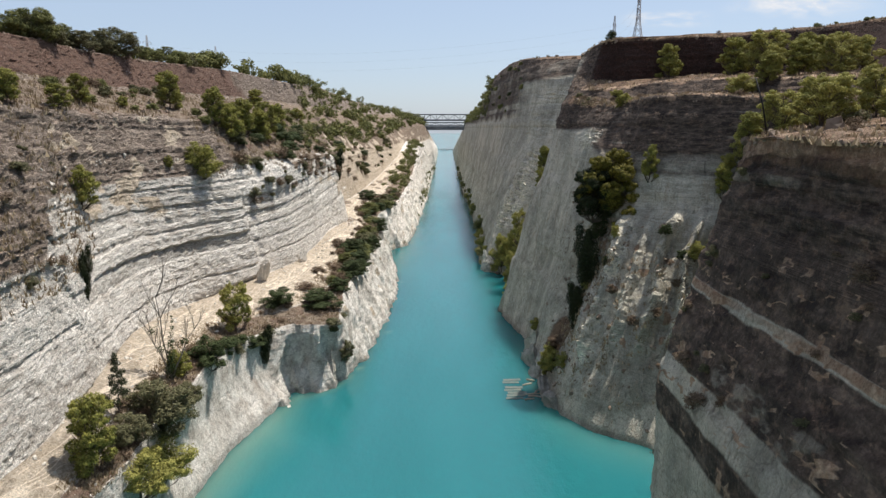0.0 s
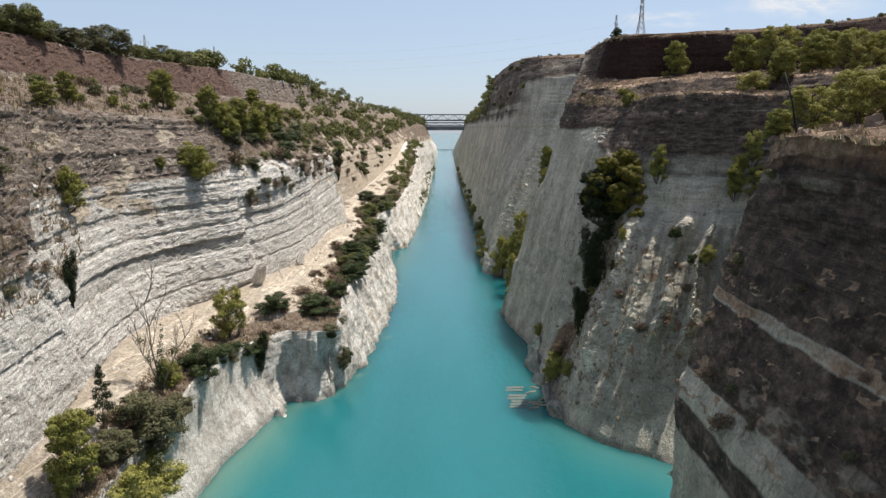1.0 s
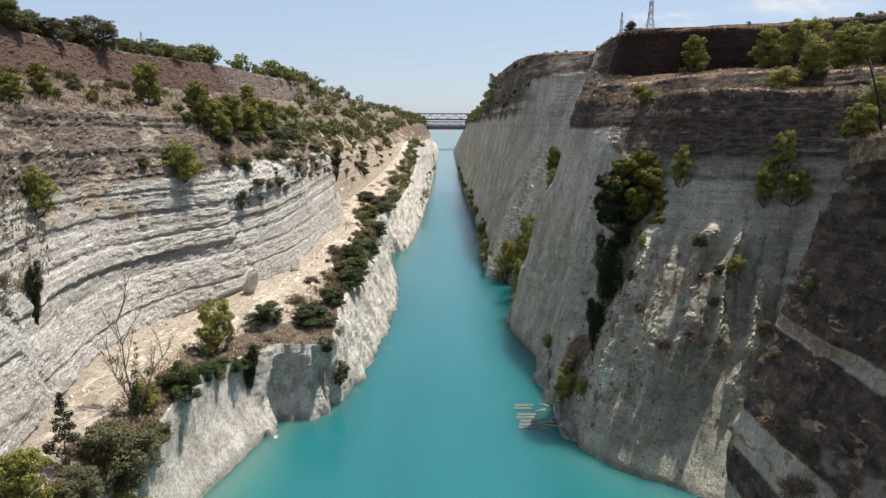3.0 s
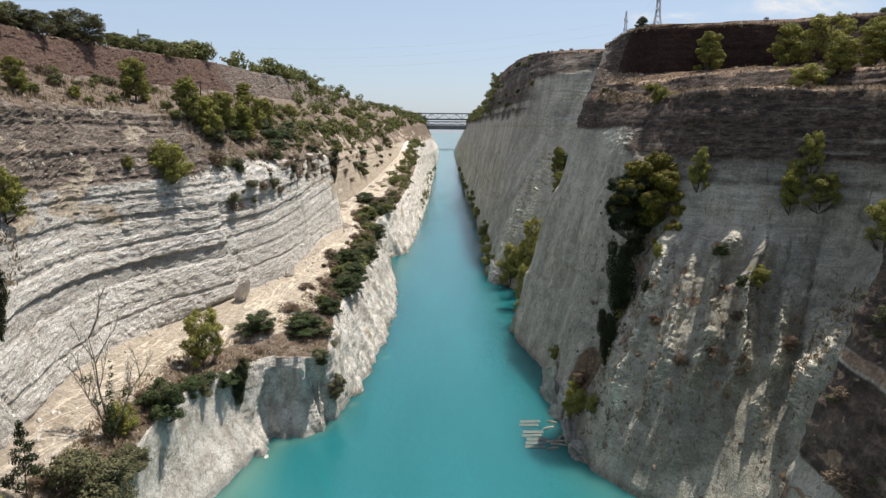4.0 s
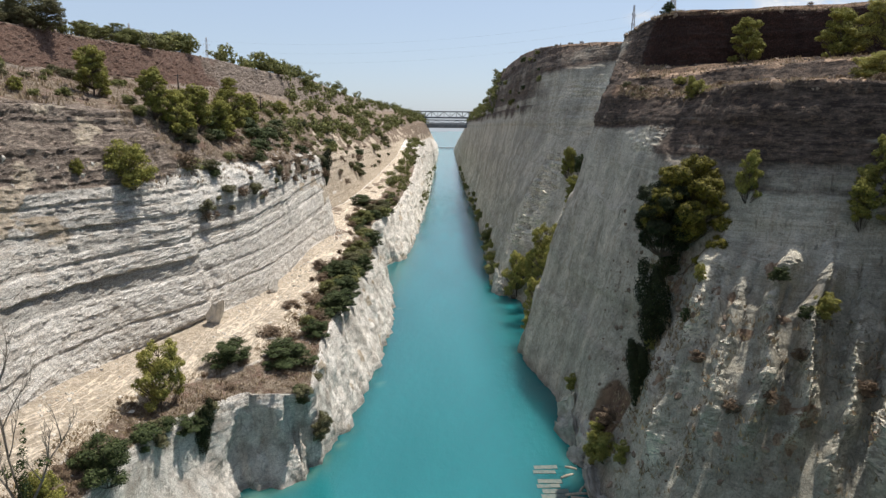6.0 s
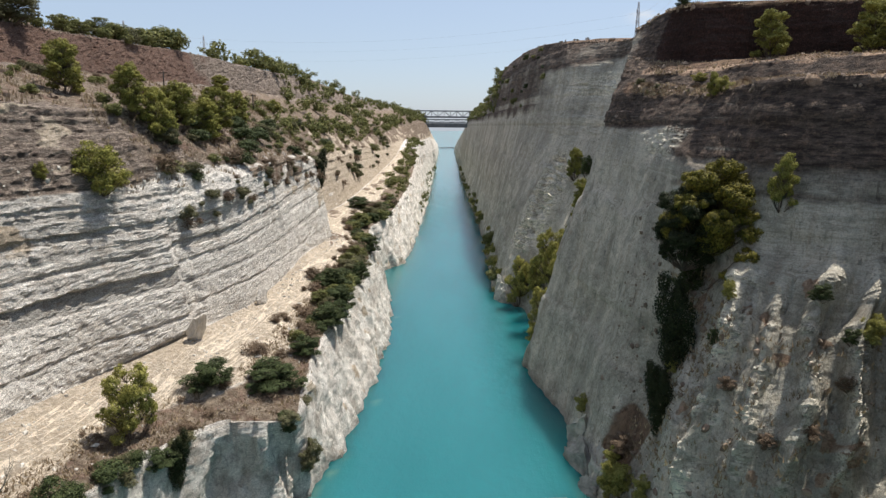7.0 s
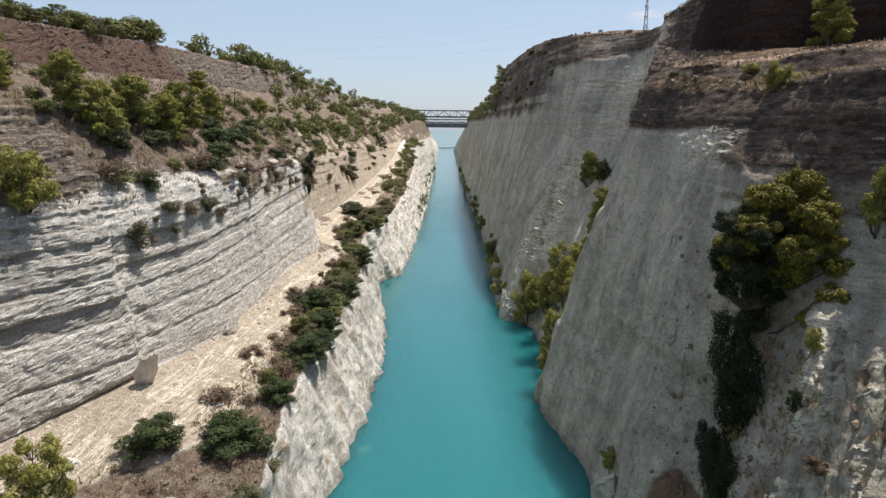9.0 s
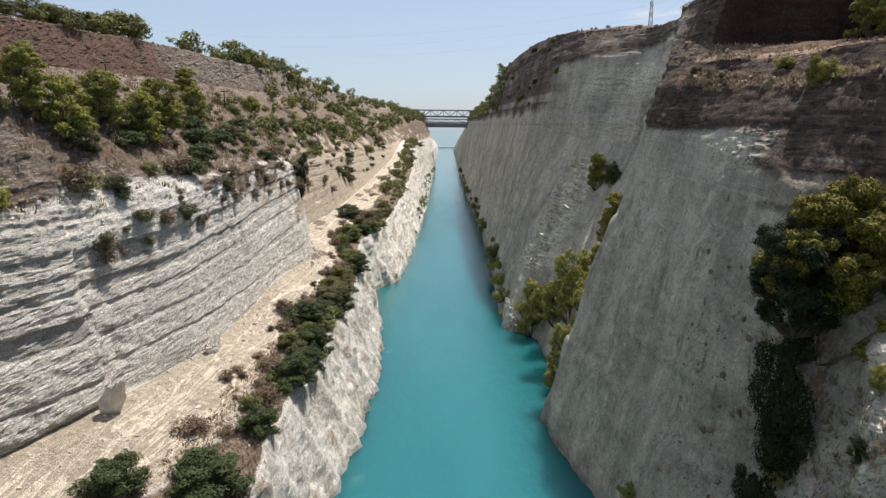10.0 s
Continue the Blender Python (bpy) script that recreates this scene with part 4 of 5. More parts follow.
def plain_material(name, lo, hi, scale=3.0, rough=0.85, metal=0.0, bump=0.3):
    m = Nodes(name)
    local = m.node("ShaderNodeTexCoord").outputs["Object"]
    n = m.noise(local, scale, 5.0, 0.65)
    m.bsdf.inputs["Metallic"].default_value = metal
    m.bump(m.noise(local, scale * 4, 4.0, 0.6), bump, 0.05)
    return m.done(m.mix(m.span(n, 0.3, 0.7), lo, hi), rough)


LEAF = dict(
    pine=foliage_material("pine_needles", (0.085, 0.095, 0.022), (0.41, 0.375, 0.088), 0.16),
    dark=foliage_material("dark_green_leaves", (0.02, 0.034, 0.012), (0.085, 0.105, 0.036), 0.1),
    old=foliage_material("old_pine_needles", (0.014, 0.018, 0.004), (0.33, 0.275, 0.038), 0.0),
    green=foliage_material("green_leaves", (0.07, 0.08, 0.027), (0.25, 0.245, 0.082), 0.16),
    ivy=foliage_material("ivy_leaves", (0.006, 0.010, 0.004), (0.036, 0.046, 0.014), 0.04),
    olive=foliage_material("olive_brown_leaves", (0.07, 0.07, 0.035), (0.19, 0.175, 0.088), 0.18),
    yellow=foliage_material("yellow_green_leaves", (0.15, 0.145, 0.035), (0.48, 0.44, 0.125), 0.25),
    brown=foliage_material("dry_brown_twigs", (0.10, 0.068, 0.046), (0.25, 0.175, 0.115), 0.1),
)
BARK = plain_material("pine_bark", (0.06, 0.045, 0.035), (0.16, 0.12, 0.09), 6.0)
PALE_BARK = plain_material("bleached_bark", (0.16, 0.13, 0.10), (0.30, 0.26, 0.21), 6.0)


def mesh_object(name, verts, faces, material, parent=None, label="", smooth=False):
    mesh = bpy.data.meshes.new(name)
    mesh.from_pydata(verts.tolist() if hasattr(verts, "tolist") else verts, [], faces.tolist() if hasattr(faces, "tolist") else faces)
    mesh.materials.append(material)
    if smooth:
        mesh.polygons.foreach_set("use_smooth", np.ones(len(mesh.polygons), bool))
    ob = new(name, mesh)
    if parent:
        ob.parent = parent
    if label:
        ob["label"] = label
    return ob


def leaves(clumps, size, cover, rng, droop=0.0):
    """Small pointed leaves spread through the outer part of each clump (x, y, z, radius, flatness)."""
    verts = []
    for cx, cy, cz, r, flat in clumps:
        n = max(8, int(cover * 4 * math.pi * r * r * (0.4 + 0.6 * flat) / (size * size)))
        d = rng.normal(size=(n, 3))
        d /= np.linalg.norm(d, axis=1)[:, None]
        reach = r * (1 - 0.4 * rng.random(n) ** 2.5) * (1 + 0.12 * rng.normal(size=n).clip(-1, 1.8))
        c = np.array([cx, cy, cz]) + d * reach[:, None] * np.array([1, 1, flat])
        face = d * np.array([1, 1, 1 / flat]) + 0.33 * rng.normal(size=(n, 3)) + np.array([0, 0, 0.15])
        face /= np.linalg.norm(face, axis=1)[:, None]
        a = np.cross(face, rng.normal(size=(n, 3)))
        a[:, 2] -= droop
        a /= np.linalg.norm(a, axis=1)[:, None] + 1e-6
        b = np.cross(face, a)
        s = size * (0.6 + 0.8 * rng.random(n))[:, None]
        verts.append(np.stack([c - a * s * 0.6 - b * s * 0.34, c - a * s * 0.6 + b * s * 0.34, c + a * s * 0.95], 1).reshape(-1, 3))
    v = np.concatenate(verts)
    return v, np.arange(len(v)).reshape(-1, 3)


def tube(path, radii, sides=6):
    """A tapered tube along a path; open ends are closed to a point."""
    path = [Vector(p) for p in path]
    verts, faces = [], []
    for k, p in enumerate(path):
        way = (path[min(k + 1, len(path) - 1)] - path[max(k - 1, 0)]).normalized()
        side = way.orthogonal().normalized()
        up = way.cross(side)
        for j in range(sides):
            t = 2 * math.pi * j / sides
            verts.append(tuple(p + (side * math.cos(t) + up * math.sin(t)) * radii[k]))
    for k in range(len(path) - 1):
        for j in range(sides):
            faces.append((k * sides + j, k * sides + (j + 1) % sides, (k + 1) * sides + (j + 1) % sides, (k + 1) * sides + j))
    faces.append(tuple(range(sides))[::-1])
    faces.append(tuple((len(path) - 1) * sides + j for j in range(sides)))
    return verts, faces


def merged(pieces):
    verts, faces = [], []
    for v, f in pieces:
        base = len(verts)
        verts.extend(tuple(p) for p in v)
        faces.extend(tuple(i + base for i in q) for q in f)
    return verts, faces


def wood(clumps, rng, height, thick, bend=0.05, first=0.15):
    """A trunk with a limb to each clump."""
    lean = rng.normal(size=2) * bend
    path = [(lean[0] * t * t + 0.02 * math.sin(7 * t), lean[1] * t * t, height * t - 0.12 * (t == 0)) for t in np.linspace(0, 1, 7)]
    pieces = [tube(path, [thick * (1 - 0.8 * t) for t in np.linspace(0, 1, 7)], 7)]
    for cx, cy, cz, r, _ in clumps:
        t = min(max((cz - 0.5 * math.hypot(cx, cy)) / height, first), 0.95)
        k = int(t * 6)
        root = Vector(path[k])
        tip = Vector((cx, cy, cz))
        mid = (root + tip) / 2 + Vector((0, 0, -0.03))
        pieces.append(tube([root, mid, tip], [thick * 0.42 * (1 - 0.6 * t), thick * 0.28 * (1 - 0.5 * t), thick * 0.1], 5))
    return merged(pieces)


def plant(name, clumps, leaf, size, cover, seed, label, category, group="", height=0.8, thick=0.03, bark=BARK, droop=0.0, first=0.15):
    """A model one metre high and about one metre wide, kept out of sight under the ground until it is copied."""
    rng = np.random.default_rng(seed)
    root = tagged(new(name), label, category, group)
    v, f = leaves(clumps, size, cover, rng, droop)
    mesh_object("crown", v, f, LEAF[leaf], root)
    v, f = wood(clumps, rng, height, thick, first=first)
    mesh_object("trunk", v, f, bark, root, smooth=True)
    return root


def dome_clumps(seed, n=15, high=0.62, lump=0.2, low=0.1):
    rng = np.random.default_rng(seed)
    out = [(0, 0, high * 0.65, lump * 1.35, 0.85)]
    for k in range(n):
        a, t = k * 2.4 + rng.normal() * 0.3, (k + 0.5) / n
        r = 0.34 * math.sqrt(1 - (0.9 * t) ** 2) * (0.75 + 0.4 * rng.random())
        out.append((r * math.cos(a), r * math.sin(a), low + high * t * (0.85 + 0.25 * rng.random()), lump * (0.7 + 0.6 * rng.random()), 0.75))
    return out


def heaped_clumps(seed, lobes, tufts, low, high, reach, lump, belly=0.4):
    """Lobes heaped round a dense heart, each with small tufts on its upper and outer side."""
    rng = np.random.default_rng(seed)
    out = [(0, 0, low + 0.3 * (high - low), 0.62 * reach, 0.8), (0, 0, low + 0.6 * (high - low), 0.55 * reach, 0.75)]
    for k in range(lobes):
        t = (k + 0.5) / lobes
        a = k * 2.399 + 0.35 * rng.normal()
        wide = math.sqrt(max(0.02, 1 - ((t - belly) / (1.04 - belly if t > belly else belly + 0.35)) ** 2))
        r = reach * wide * (0.72 + 0.4 * rng.random())
        lx, ly, lz = r * math.cos(a), r * math.sin(a), low + (high - low) * t
        size = lump * (0.75 + 0.55 * rng.random())
        out.append((lx * 0.92, ly * 0.92, lz, size, 0.72))
        for _ in range(tufts):
            d = rng.normal(size=3) + 0.6 * np.array([math.cos(a), math.sin(a), 0.5])
            d /= np.linalg.norm(d)
            d[2] = max(d[2], -0.25)
            out.append((lx + size * d[0], ly + size * d[1], lz + 0.75 * size * d[2], size * (0.3 + 0.25 * rng.random()), 0.65))
    return out


def umbrella_clumps(seed):
    """An old pine's crown: broad flat lobes set apart in tiers, small tufts on the top of each."""
    rng = np.random.default_rng(seed)
    out = []
    for x, y, z, r in ((0.11, 0.05, 0.90, 0.14), (-0.15, -0.02, 0.81, 0.15), (0.26, 0.08, 0.80, 0.12), (0.15, -0.14, 0.70, 0.18), (-0.26, -0.08, 0.64, 0.15), (0.42, 0.0, 0.63, 0.09),
                       (0.27, -0.13, 0.55, 0.12), (-0.03, -0.22, 0.51, 0.16), (-0.34, -0.08, 0.52, 0.11), (-0.36, 0.0, 0.4, 0.1), (0.30, -0.2, 0.42, 0.12), (0.22, -0.3, 0.26, 0.12),
                       (0.10, -0.34, 0.12, 0.11), (0.0, 0.24, 0.6, 0.24), (0.22, 0.22, 0.42, 0.2), (-0.2, 0.2, 0.45, 0.2), (0.0, 0.0, 0.35, 0.2), (0.16, 0.14, 0.74, 0.2), (-0.06, 0.12, 0.7, 0.2), (0.3, 0.2, 0.62, 0.18)):
        y -= 0.2
        out.append((x, y, z - 0.15 * r, 0.8 * r, 0.5))
        for _ in range(22):
            a, t = rng.uniform(0, 6.283), math.sqrt(rng.random())
            out.append((x + r * t * math.cos(a), y + r * t * math.sin(a), z + 0.42 * r * (1 - t * t) + 0.06 * r * rng.normal(), r * (0.2 + 0.16 * rng.random()), 0.7))
    return out


PINES = [plant("pine_tree", heaped_clumps(11 + k, 17, 8, 0.1, 0.92, 0.27 + 0.03 * k, 0.115, 0.22), leaf, 0.022, 1.2, 40 + k, label, "tree", "pines on the terraces", 0.92, 0.024)
         for k, (leaf, label) in enumerate((("pine", "young green pine with a bushy pointed crown on a rock terrace"), ("pine", "young green pine with a bushy pointed crown on a rock terrace"),
                                            ("green", "dark green pine with a dense rounded crown on a rock terrace"), ("yellow", "sunlit yellow-green pine rooted in a cliff ledge")))]
FAR_PINES = [plant("pine_tree", heaped_clumps(31 + k, 10, 5, 0.14, 0.9, 0.36, 0.15, 0.45), leaf, 0.034, 1.1, 45 + k, "green pine with a rounded crown on the brink of the plateau", "tree", "pines on the plateau", 0.92, 0.024)
             for k, leaf in enumerate(("pine", "green", "olive"))]
KINDS = dict(
    pine=("shrub", "rounded yellow-green pine shrub growing out of the cliff", "shrub", "shrubs on the cliffs"),
    green=("shrub", "rounded green shrub growing on the cliff", "shrub", "shrubs on the cliffs"),
    dark=("evergreen_shrub", "dense dark green evergreen shrub on a rock ledge", "shrub", "evergreen shrubs"),
    yellow=("shrub", "bright yellow-green shrub rooted in the rock", "shrub", "shrubs on the cliffs"),
    olive=("shrub", "loose olive-brown shrub with thin foliage", "shrub", "shrubs on the cliffs"),
    brown=("dry_bush", "dry leafless brown bush withered by summer", "bush", "dry bushes"),
)
SHRUBS = {leaf: [plant(name, heaped_clumps(60 + 7 * k + len(leaf), 11, 6, 0.08, 0.74, 0.34, 0.16), leaf, 0.026, 0.7 if leaf == "brown" else 1.1, 60 + k, label, category, group, 0.5, 0.03) for k in range(2)]
          for leaf, (name, label, category, group) in KINDS.items()}
SMALL = {leaf: [plant(name, dome_clumps(80 + 7 * k + len(leaf), 8, 0.55, 0.25), leaf, 0.062, 0.6 if leaf == "brown" else 1.25, 80 + k, label, category, group, 0.5, 0.03) for k in range(3)]
         for leaf, (name, label, category, group) in KINDS.items()}
BIG_PINE = plant("pine_tree", umbrella_clumps(5), "old", 0.0125, 1.8, 5, "large old pine with a lobed crown growing from the cliff", "tree", "", 0.9, 0.014)
# added foliage, nearly black, standing for the shade under the old pine's crown
CROWN_SHADE = plant("evergreen_shrub", heaped_clumps(99, 20, 9, 0.02, 0.95, 0.34, 0.15, 0.55), "ivy", 0.018, 1.6, 9, "near-black foliage added to darken the shaded lower crown of an old pine", "shrub", "evergreen shrubs", 0.9, 0.02)
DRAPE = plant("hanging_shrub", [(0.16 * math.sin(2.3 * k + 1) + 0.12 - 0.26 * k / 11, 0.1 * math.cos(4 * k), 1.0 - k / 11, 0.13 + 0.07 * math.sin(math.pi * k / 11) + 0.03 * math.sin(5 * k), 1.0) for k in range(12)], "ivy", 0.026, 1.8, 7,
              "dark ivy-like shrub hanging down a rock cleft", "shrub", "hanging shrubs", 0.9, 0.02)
CYPRESS = plant("slender_conifer", [(0.3 * (1 - t) * math.cos(2.4 * k) * (0.4 + 0.6 * (k % 3 == 0)), 0.3 * (1 - t) * math.sin(2.4 * k), 0.3 + 0.68 * t, 0.12 - 0.06 * t, 0.55)
                                    for k, t in enumerate(np.linspace(0, 1, 20))], "ivy", 0.026, 1.1, 8, "slender dark conifer with sparse drooping branches on the bench", "tree", "", 0.98, 0.014)
MODELS = [*PINES, *FAR_PINES, *(m for kind in (*SHRUBS.values(), *SMALL.values()) for m in kind), BIG_PINE, CROWN_SHADE, DRAPE, CYPRESS]


def grow(model, x, y, z, high, wide, turn=0.0, bank_data=None):
    """Copies a plant to a place on a bank, sunk a little so that it roots in the ground."""
    at = Vector((x, y, z))
    if bank_data:
        near = bank_data["tree"].find_nearest(at, 12.0)[0]
        at = near or at
    spin = Matrix.Rotation(turn, 4, "Z")
    return copy_thing(model, Matrix.Translation(at - Vector((0, 0, 0.04 * high))) @ spin @ Matrix.Diagonal((wide, wide, high, 1)))


def plant_row(models, rows, bank_data, seed):
    rng = random.Random(seed)
    for x, y, z, high, wide in rows:
        grow(rng.choice(models), x, y, z, high, wide, rng.uniform(0, 6.28), bank_data)


def spots(bank_data, y0, y1, l0, l1, count, seed):
    """Random places on a bank between two distances and two contour levels, even along the bank."""
    rng = np.random.default_rng(seed)
    P, L = bank_data["points"], bank_data["level"][:, 0]
    rows = np.flatnonzero((L >= l0) & (L <= l1))
    ys = P[rows[len(rows) // 2], :, 1]
    out = []
    for _ in range(count):
        col = int(np.argmin(np.abs(ys - rng.uniform(y0, y1))))
        out.append(P[rng.choice(rows), col])
    return out


# single trees and shrubs of the sunny bank: x, y, z, height, width
plant_row(PINES[:3], [(-43.8, 65.4, 39.3, 3.6, 3.3), (-46, 67, 39.6, 3.0, 3.0), (-43.3, 73.1, 38.9, 2.8, 3.2), (-46.4, 83, 39.5, 4.0, 3.4), (-44.5, 105.5, 39.8, 6.4, 5.6), (-37.7, 106.5, 37.7, 6.0, 5.2),
                      (-35.8, 109.4, 34.9, 6.2, 5.6), (-50.6, 173.6, 41.9, 4.8, 5.4), (-35.2, 127.7, 35.4, 6.6, 6.0), (-35.9, 116.2, 36.1, 6.4, 6.0), (-36.2, 140.1, 36, 6.0, 5.0),
                      (-34.6, 121, 34.4, 5.8, 5.6)], ground_1, 1)
plant_row(SHRUBS["pine"], [(-40.1, 70.3, 28.5, 5.2, 4.2), (-36.3, 96.7, 29.8, 6.0, 5.6), (-39.5, 91.3, 31.1, 2.1, 1.5), (-46.1, 93.4, 39.5, 2.0, 1.8),
                                                  (-43.8, 193.1, 38.7, 4.2, 4.7), (-28.1, 64.1, 10.9, 3.2, 2.6)], ground_1, 2)
plant_row(SHRUBS["dark"], [(-26.7, 69.3, 9.6, 4.2, 4.9), (-24.6, 91, 10, 3.4, 5.2), (-18.8, 93.2, 8.6, 3.2, 6.4), (-16.8, 101.3, 9.8, 2.6, 3.8), (-16.6, 111.7, 9.6, 3.6, 5.4), (-16.3, 116, 9.8, 3.4, 4.6),
                           (-16.2, 122, 9.8, 3.8, 4.6), (-16, 137.3, 9.8, 4.2, 4.9), (-16.8, 160.1, 10.2, 4.4, 5.1), (-24.9, 211.3, 13.2, 4, 8), (-22, 79, 9.3, 1.6, 3.2)], ground_1, 3)
plant_row(PINES[3:], [(-27.6, 81.1, 10.4, 7.0, 4.7)], ground_1, 4)
plant_row(PINES[:1], [(-27.4, 45.4, 10.3, 6.8, 4.8)], ground_1, 5)
plant_row([CYPRESS], [(-28.7, 52.5, 11.2, 6.4, 4.0)], ground_1, 6)
plant_row(SHRUBS["olive"], [(-26.0, 55.6, 8.6, 6.4, 7.0), (-27, 50, 9.8, 3.2, 4.0), (-25.6, 61, 8.8, 2.8, 3.6), (-14.6, 89.4, 2.8, 3.6, 3.0)], ground_1, 7)
plant_row(SHRUBS["yellow"], [(-24.4, 53.5, 4.6, 5.6, 6.2), (-25.2, 48.8, 6.2, 5.0, 5.0)], ground_1, 8)
for px, py, pz, high, wide in ((-36.3, 61.2, 19.8, 5.0, 2.2), (-23.4, 81.2, 5.6, 4.8, 2.6), (-27.2, 165.5, 23.5, 7.5, 4.4)):
    grow(DRAPE, px, py, pz, high, wide, 0.5, ground_1)
# single trees and shrubs of the shaded bank
grow(BIG_PINE, 20.7, 90.0, 24.2, 11.8, 9.8, 0.0, ground_2)
grow(CROWN_SHADE, 21.1, 88.7, 24.5, 6.6, 5.6)
plant_row(PINES[:2] + PINES[3:], [(26.4, 84.2, 30.9, 4.8, 3.0), (38.9, 112.3, 45.2, 6.0, 5.6), (18.2, 142.9, 8.2, 11.0, 7.0), (15.2, 157.5, 0.8, 10.0, 6.4), (17.5, 150, 5, 7.5, 5.5), (23.4, 158.1, 27.6, 6.2, 4.2),
                                 (19, 126.5, 25, 4.4, 3.6), (15.2, 128, 4, 8.0, 5.0), (17.4, 131, 9, 9.0, 5.4), (19.4, 134, 15, 7.0, 4.6), (22, 139, 20, 6.0, 4.4), (36.4, 77.8, 32.7, 4.4, 2.6), (36.3, 75.4, 29.5, 4.0, 3.8), (35.1, 77.7, 29.4, 4.4, 3.2), (37, 70.1, 26.9, 7.0, 5.0),
                                 (27.7, 101.2, 39.8, 2.8, 2.0), (36.5, 72.5, 28, 5.0, 4.4)], ground_2, 11)
plant_row(PINES[:2] + PINES[3:], [(47, 105.6, 45.7, 6.2, 6.4), (50.5, 102, 45.4, 6.8, 7.2), (44.5, 89, 42.4, 4.6, 4.6), (54, 97, 45.2, 6.0, 6.6), (56.5, 94, 45, 5.6, 6.0),
                      (58, 91, 44.8, 5.0, 5.6), (49, 90, 43.6, 5.2, 5.4), (52, 86, 43.6, 5.2, 5.4)], ground_2, 12)
plant_row(PINES[:1] + PINES[3:] + SHRUBS["yellow"], [(40.6, 88.6, 41.3, 3.2, 4.4), (22, 42.4, 36.4, 2.9, 3.2), (24.6, 43, 36.6, 2.8, 3.0), (21.7, 36.9, 36.6, 3.2, 3.5), (26, 38.9, 37.4, 3.2, 3.2),
                                              (18.8, 39.4, 35.8, 1.8, 2.0), (27.3, 46.1, 37, 3.5, 3.7), (29.5, 40.9, 37.8, 3.7, 3.9), (28.7, 107.8, 41.7, 1.3, 1.8), (28, 100.1, 40.2, 2.2, 2.2),
                                              (35.3, 78.8, 32.3, 2.8, 2.0), (23.8, 33, 37, 2.8, 3.2)], ground_2, 13)
plant_row(SHRUBS["yellow"], [(15, 86.6, 1.9, 4.0, 2.8), (15.4, 84.5, 3.2, 3.6, 2.4), (31.8, 76.1, 21.1, 2.8, 2.4), (22.5, 83, 22.5, 2.0, 1.2), (18, 87.4, 15.1, 1.8, 1.2), (14.7, 100.9, 4.0, 2.4, 2.4),
                             (13.9, 133.5, 1.2, 4.0, 4.0), (16, 81, 5, 2.6, 2.0), (15.6, 88.4, 3.4, 3.0, 2.4)], ground_2, 14)
plant_row(SHRUBS["brown"], [(16.6, 87.6, 5.4, 2.2, 2.8), (16.4, 89.8, 5.0, 2.0, 2.6), (26.5, 74.5, 14, 1.4, 1.8), (23.5, 76, 12.5, 1.5, 1.8), (28.6, 75.5, 17.5, 1.6, 1.8), (22, 79, 16, 1.4, 1.6), (33, 74, 15, 1.8, 2.2)], ground_2, 16)
plant_row(SHRUBS["dark"], [(23.4, 154.4, 28.9, 4.8, 3.0), (28.1, 78.6, 23.6, 1.7, 1.8), (28.8, 76.7, 20.8, 1.6, 1.6), (20.1, 83.2, 19, 1.8, 1.6), (20.5, 90, 21.5, 4.0, 3.4)], ground_2, 15)
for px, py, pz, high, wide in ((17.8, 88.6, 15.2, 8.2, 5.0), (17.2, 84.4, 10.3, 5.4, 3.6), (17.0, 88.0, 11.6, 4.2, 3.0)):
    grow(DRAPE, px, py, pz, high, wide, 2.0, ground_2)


def scattered(models, bank_data, y0, y1, l0, l1, count, low, high, seed, spread=1.3):
    rng = random.Random(seed)
    for p in spots(bank_data, y0, y1, l0, l1, count, seed):
        h = low + (high - low) * rng.random() ** 2.2
        grow(rng.choice(models), p[0], p[1], p[2], h, h * spread * rng.uniform(0.8, 1.25), rng.uniform(0, 6.28))


scattered(FAR_PINES + SHRUBS["green"] + SHRUBS["olive"], ground_1, 50, 120, 6.05, 6.45, 34, 2.2, 6.4, 21)
scattered(FAR_PINES[1:] + SMALL["green"] * 2 + SHRUBS["green"] + SMALL["olive"], ground_1, 120, 175, 6.03, 6.4, 18, 2.4, 6.4, 32)
scattered(SMALL["green"] + SMALL["olive"] + SMALL["brown"], ground_1, 45, 150, 4.05, 4.9, 40, 0.8, 2.2, 22)
scattered(SMALL["green"] + SMALL["olive"] + SMALL["dark"] + SMALL["brown"], ground_1, 102, 170, 3.1, 4.4, 78, 0.9, 3.0, 23)
scattered(SMALL["dark"] + SMALL["green"] + SMALL["brown"], ground_1, 100, 235, 1.02, 1.4, 70, 1.2, 3.4, 24)
scattered(SHRUBS["dark"] + SHRUBS["green"] + SHRUBS["olive"], ground_1, 118, 215, 1.02, 1.3, 26, 2.4, 4.4, 33)
scattered(SMALL["green"] + SMALL["dark"] + SMALL["olive"] + SMALL["brown"], ground_1, 170, 340, 2.3, 4.2, 80, 1.2, 3.6, 36)
scattered(SMALL["olive"] + SMALL["dark"], ground_1, 74, 92, 0.9, 1.06, 14, 0.8, 1.9, 37)
scattered(SMALL["brown"] + SHRUBS["brown"], ground_1, 98, 200, 1.25, 1.6, 46, 0.9, 2.6, 34)
scattered(SMALL["brown"] + SMALL["olive"], ground_1, 106, 175, 2.75, 3.15, 60, 0.7, 2.0, 35)
scattered(SMALL["brown"], ground_1, 42, 110, 1.05, 1.5, 44, 0.5, 1.3, 25)
scattered(SMALL["brown"] + SMALL["olive"], ground_1, 40, 66, 2.6, 4.0, 36, 0.5, 1.4, 26)
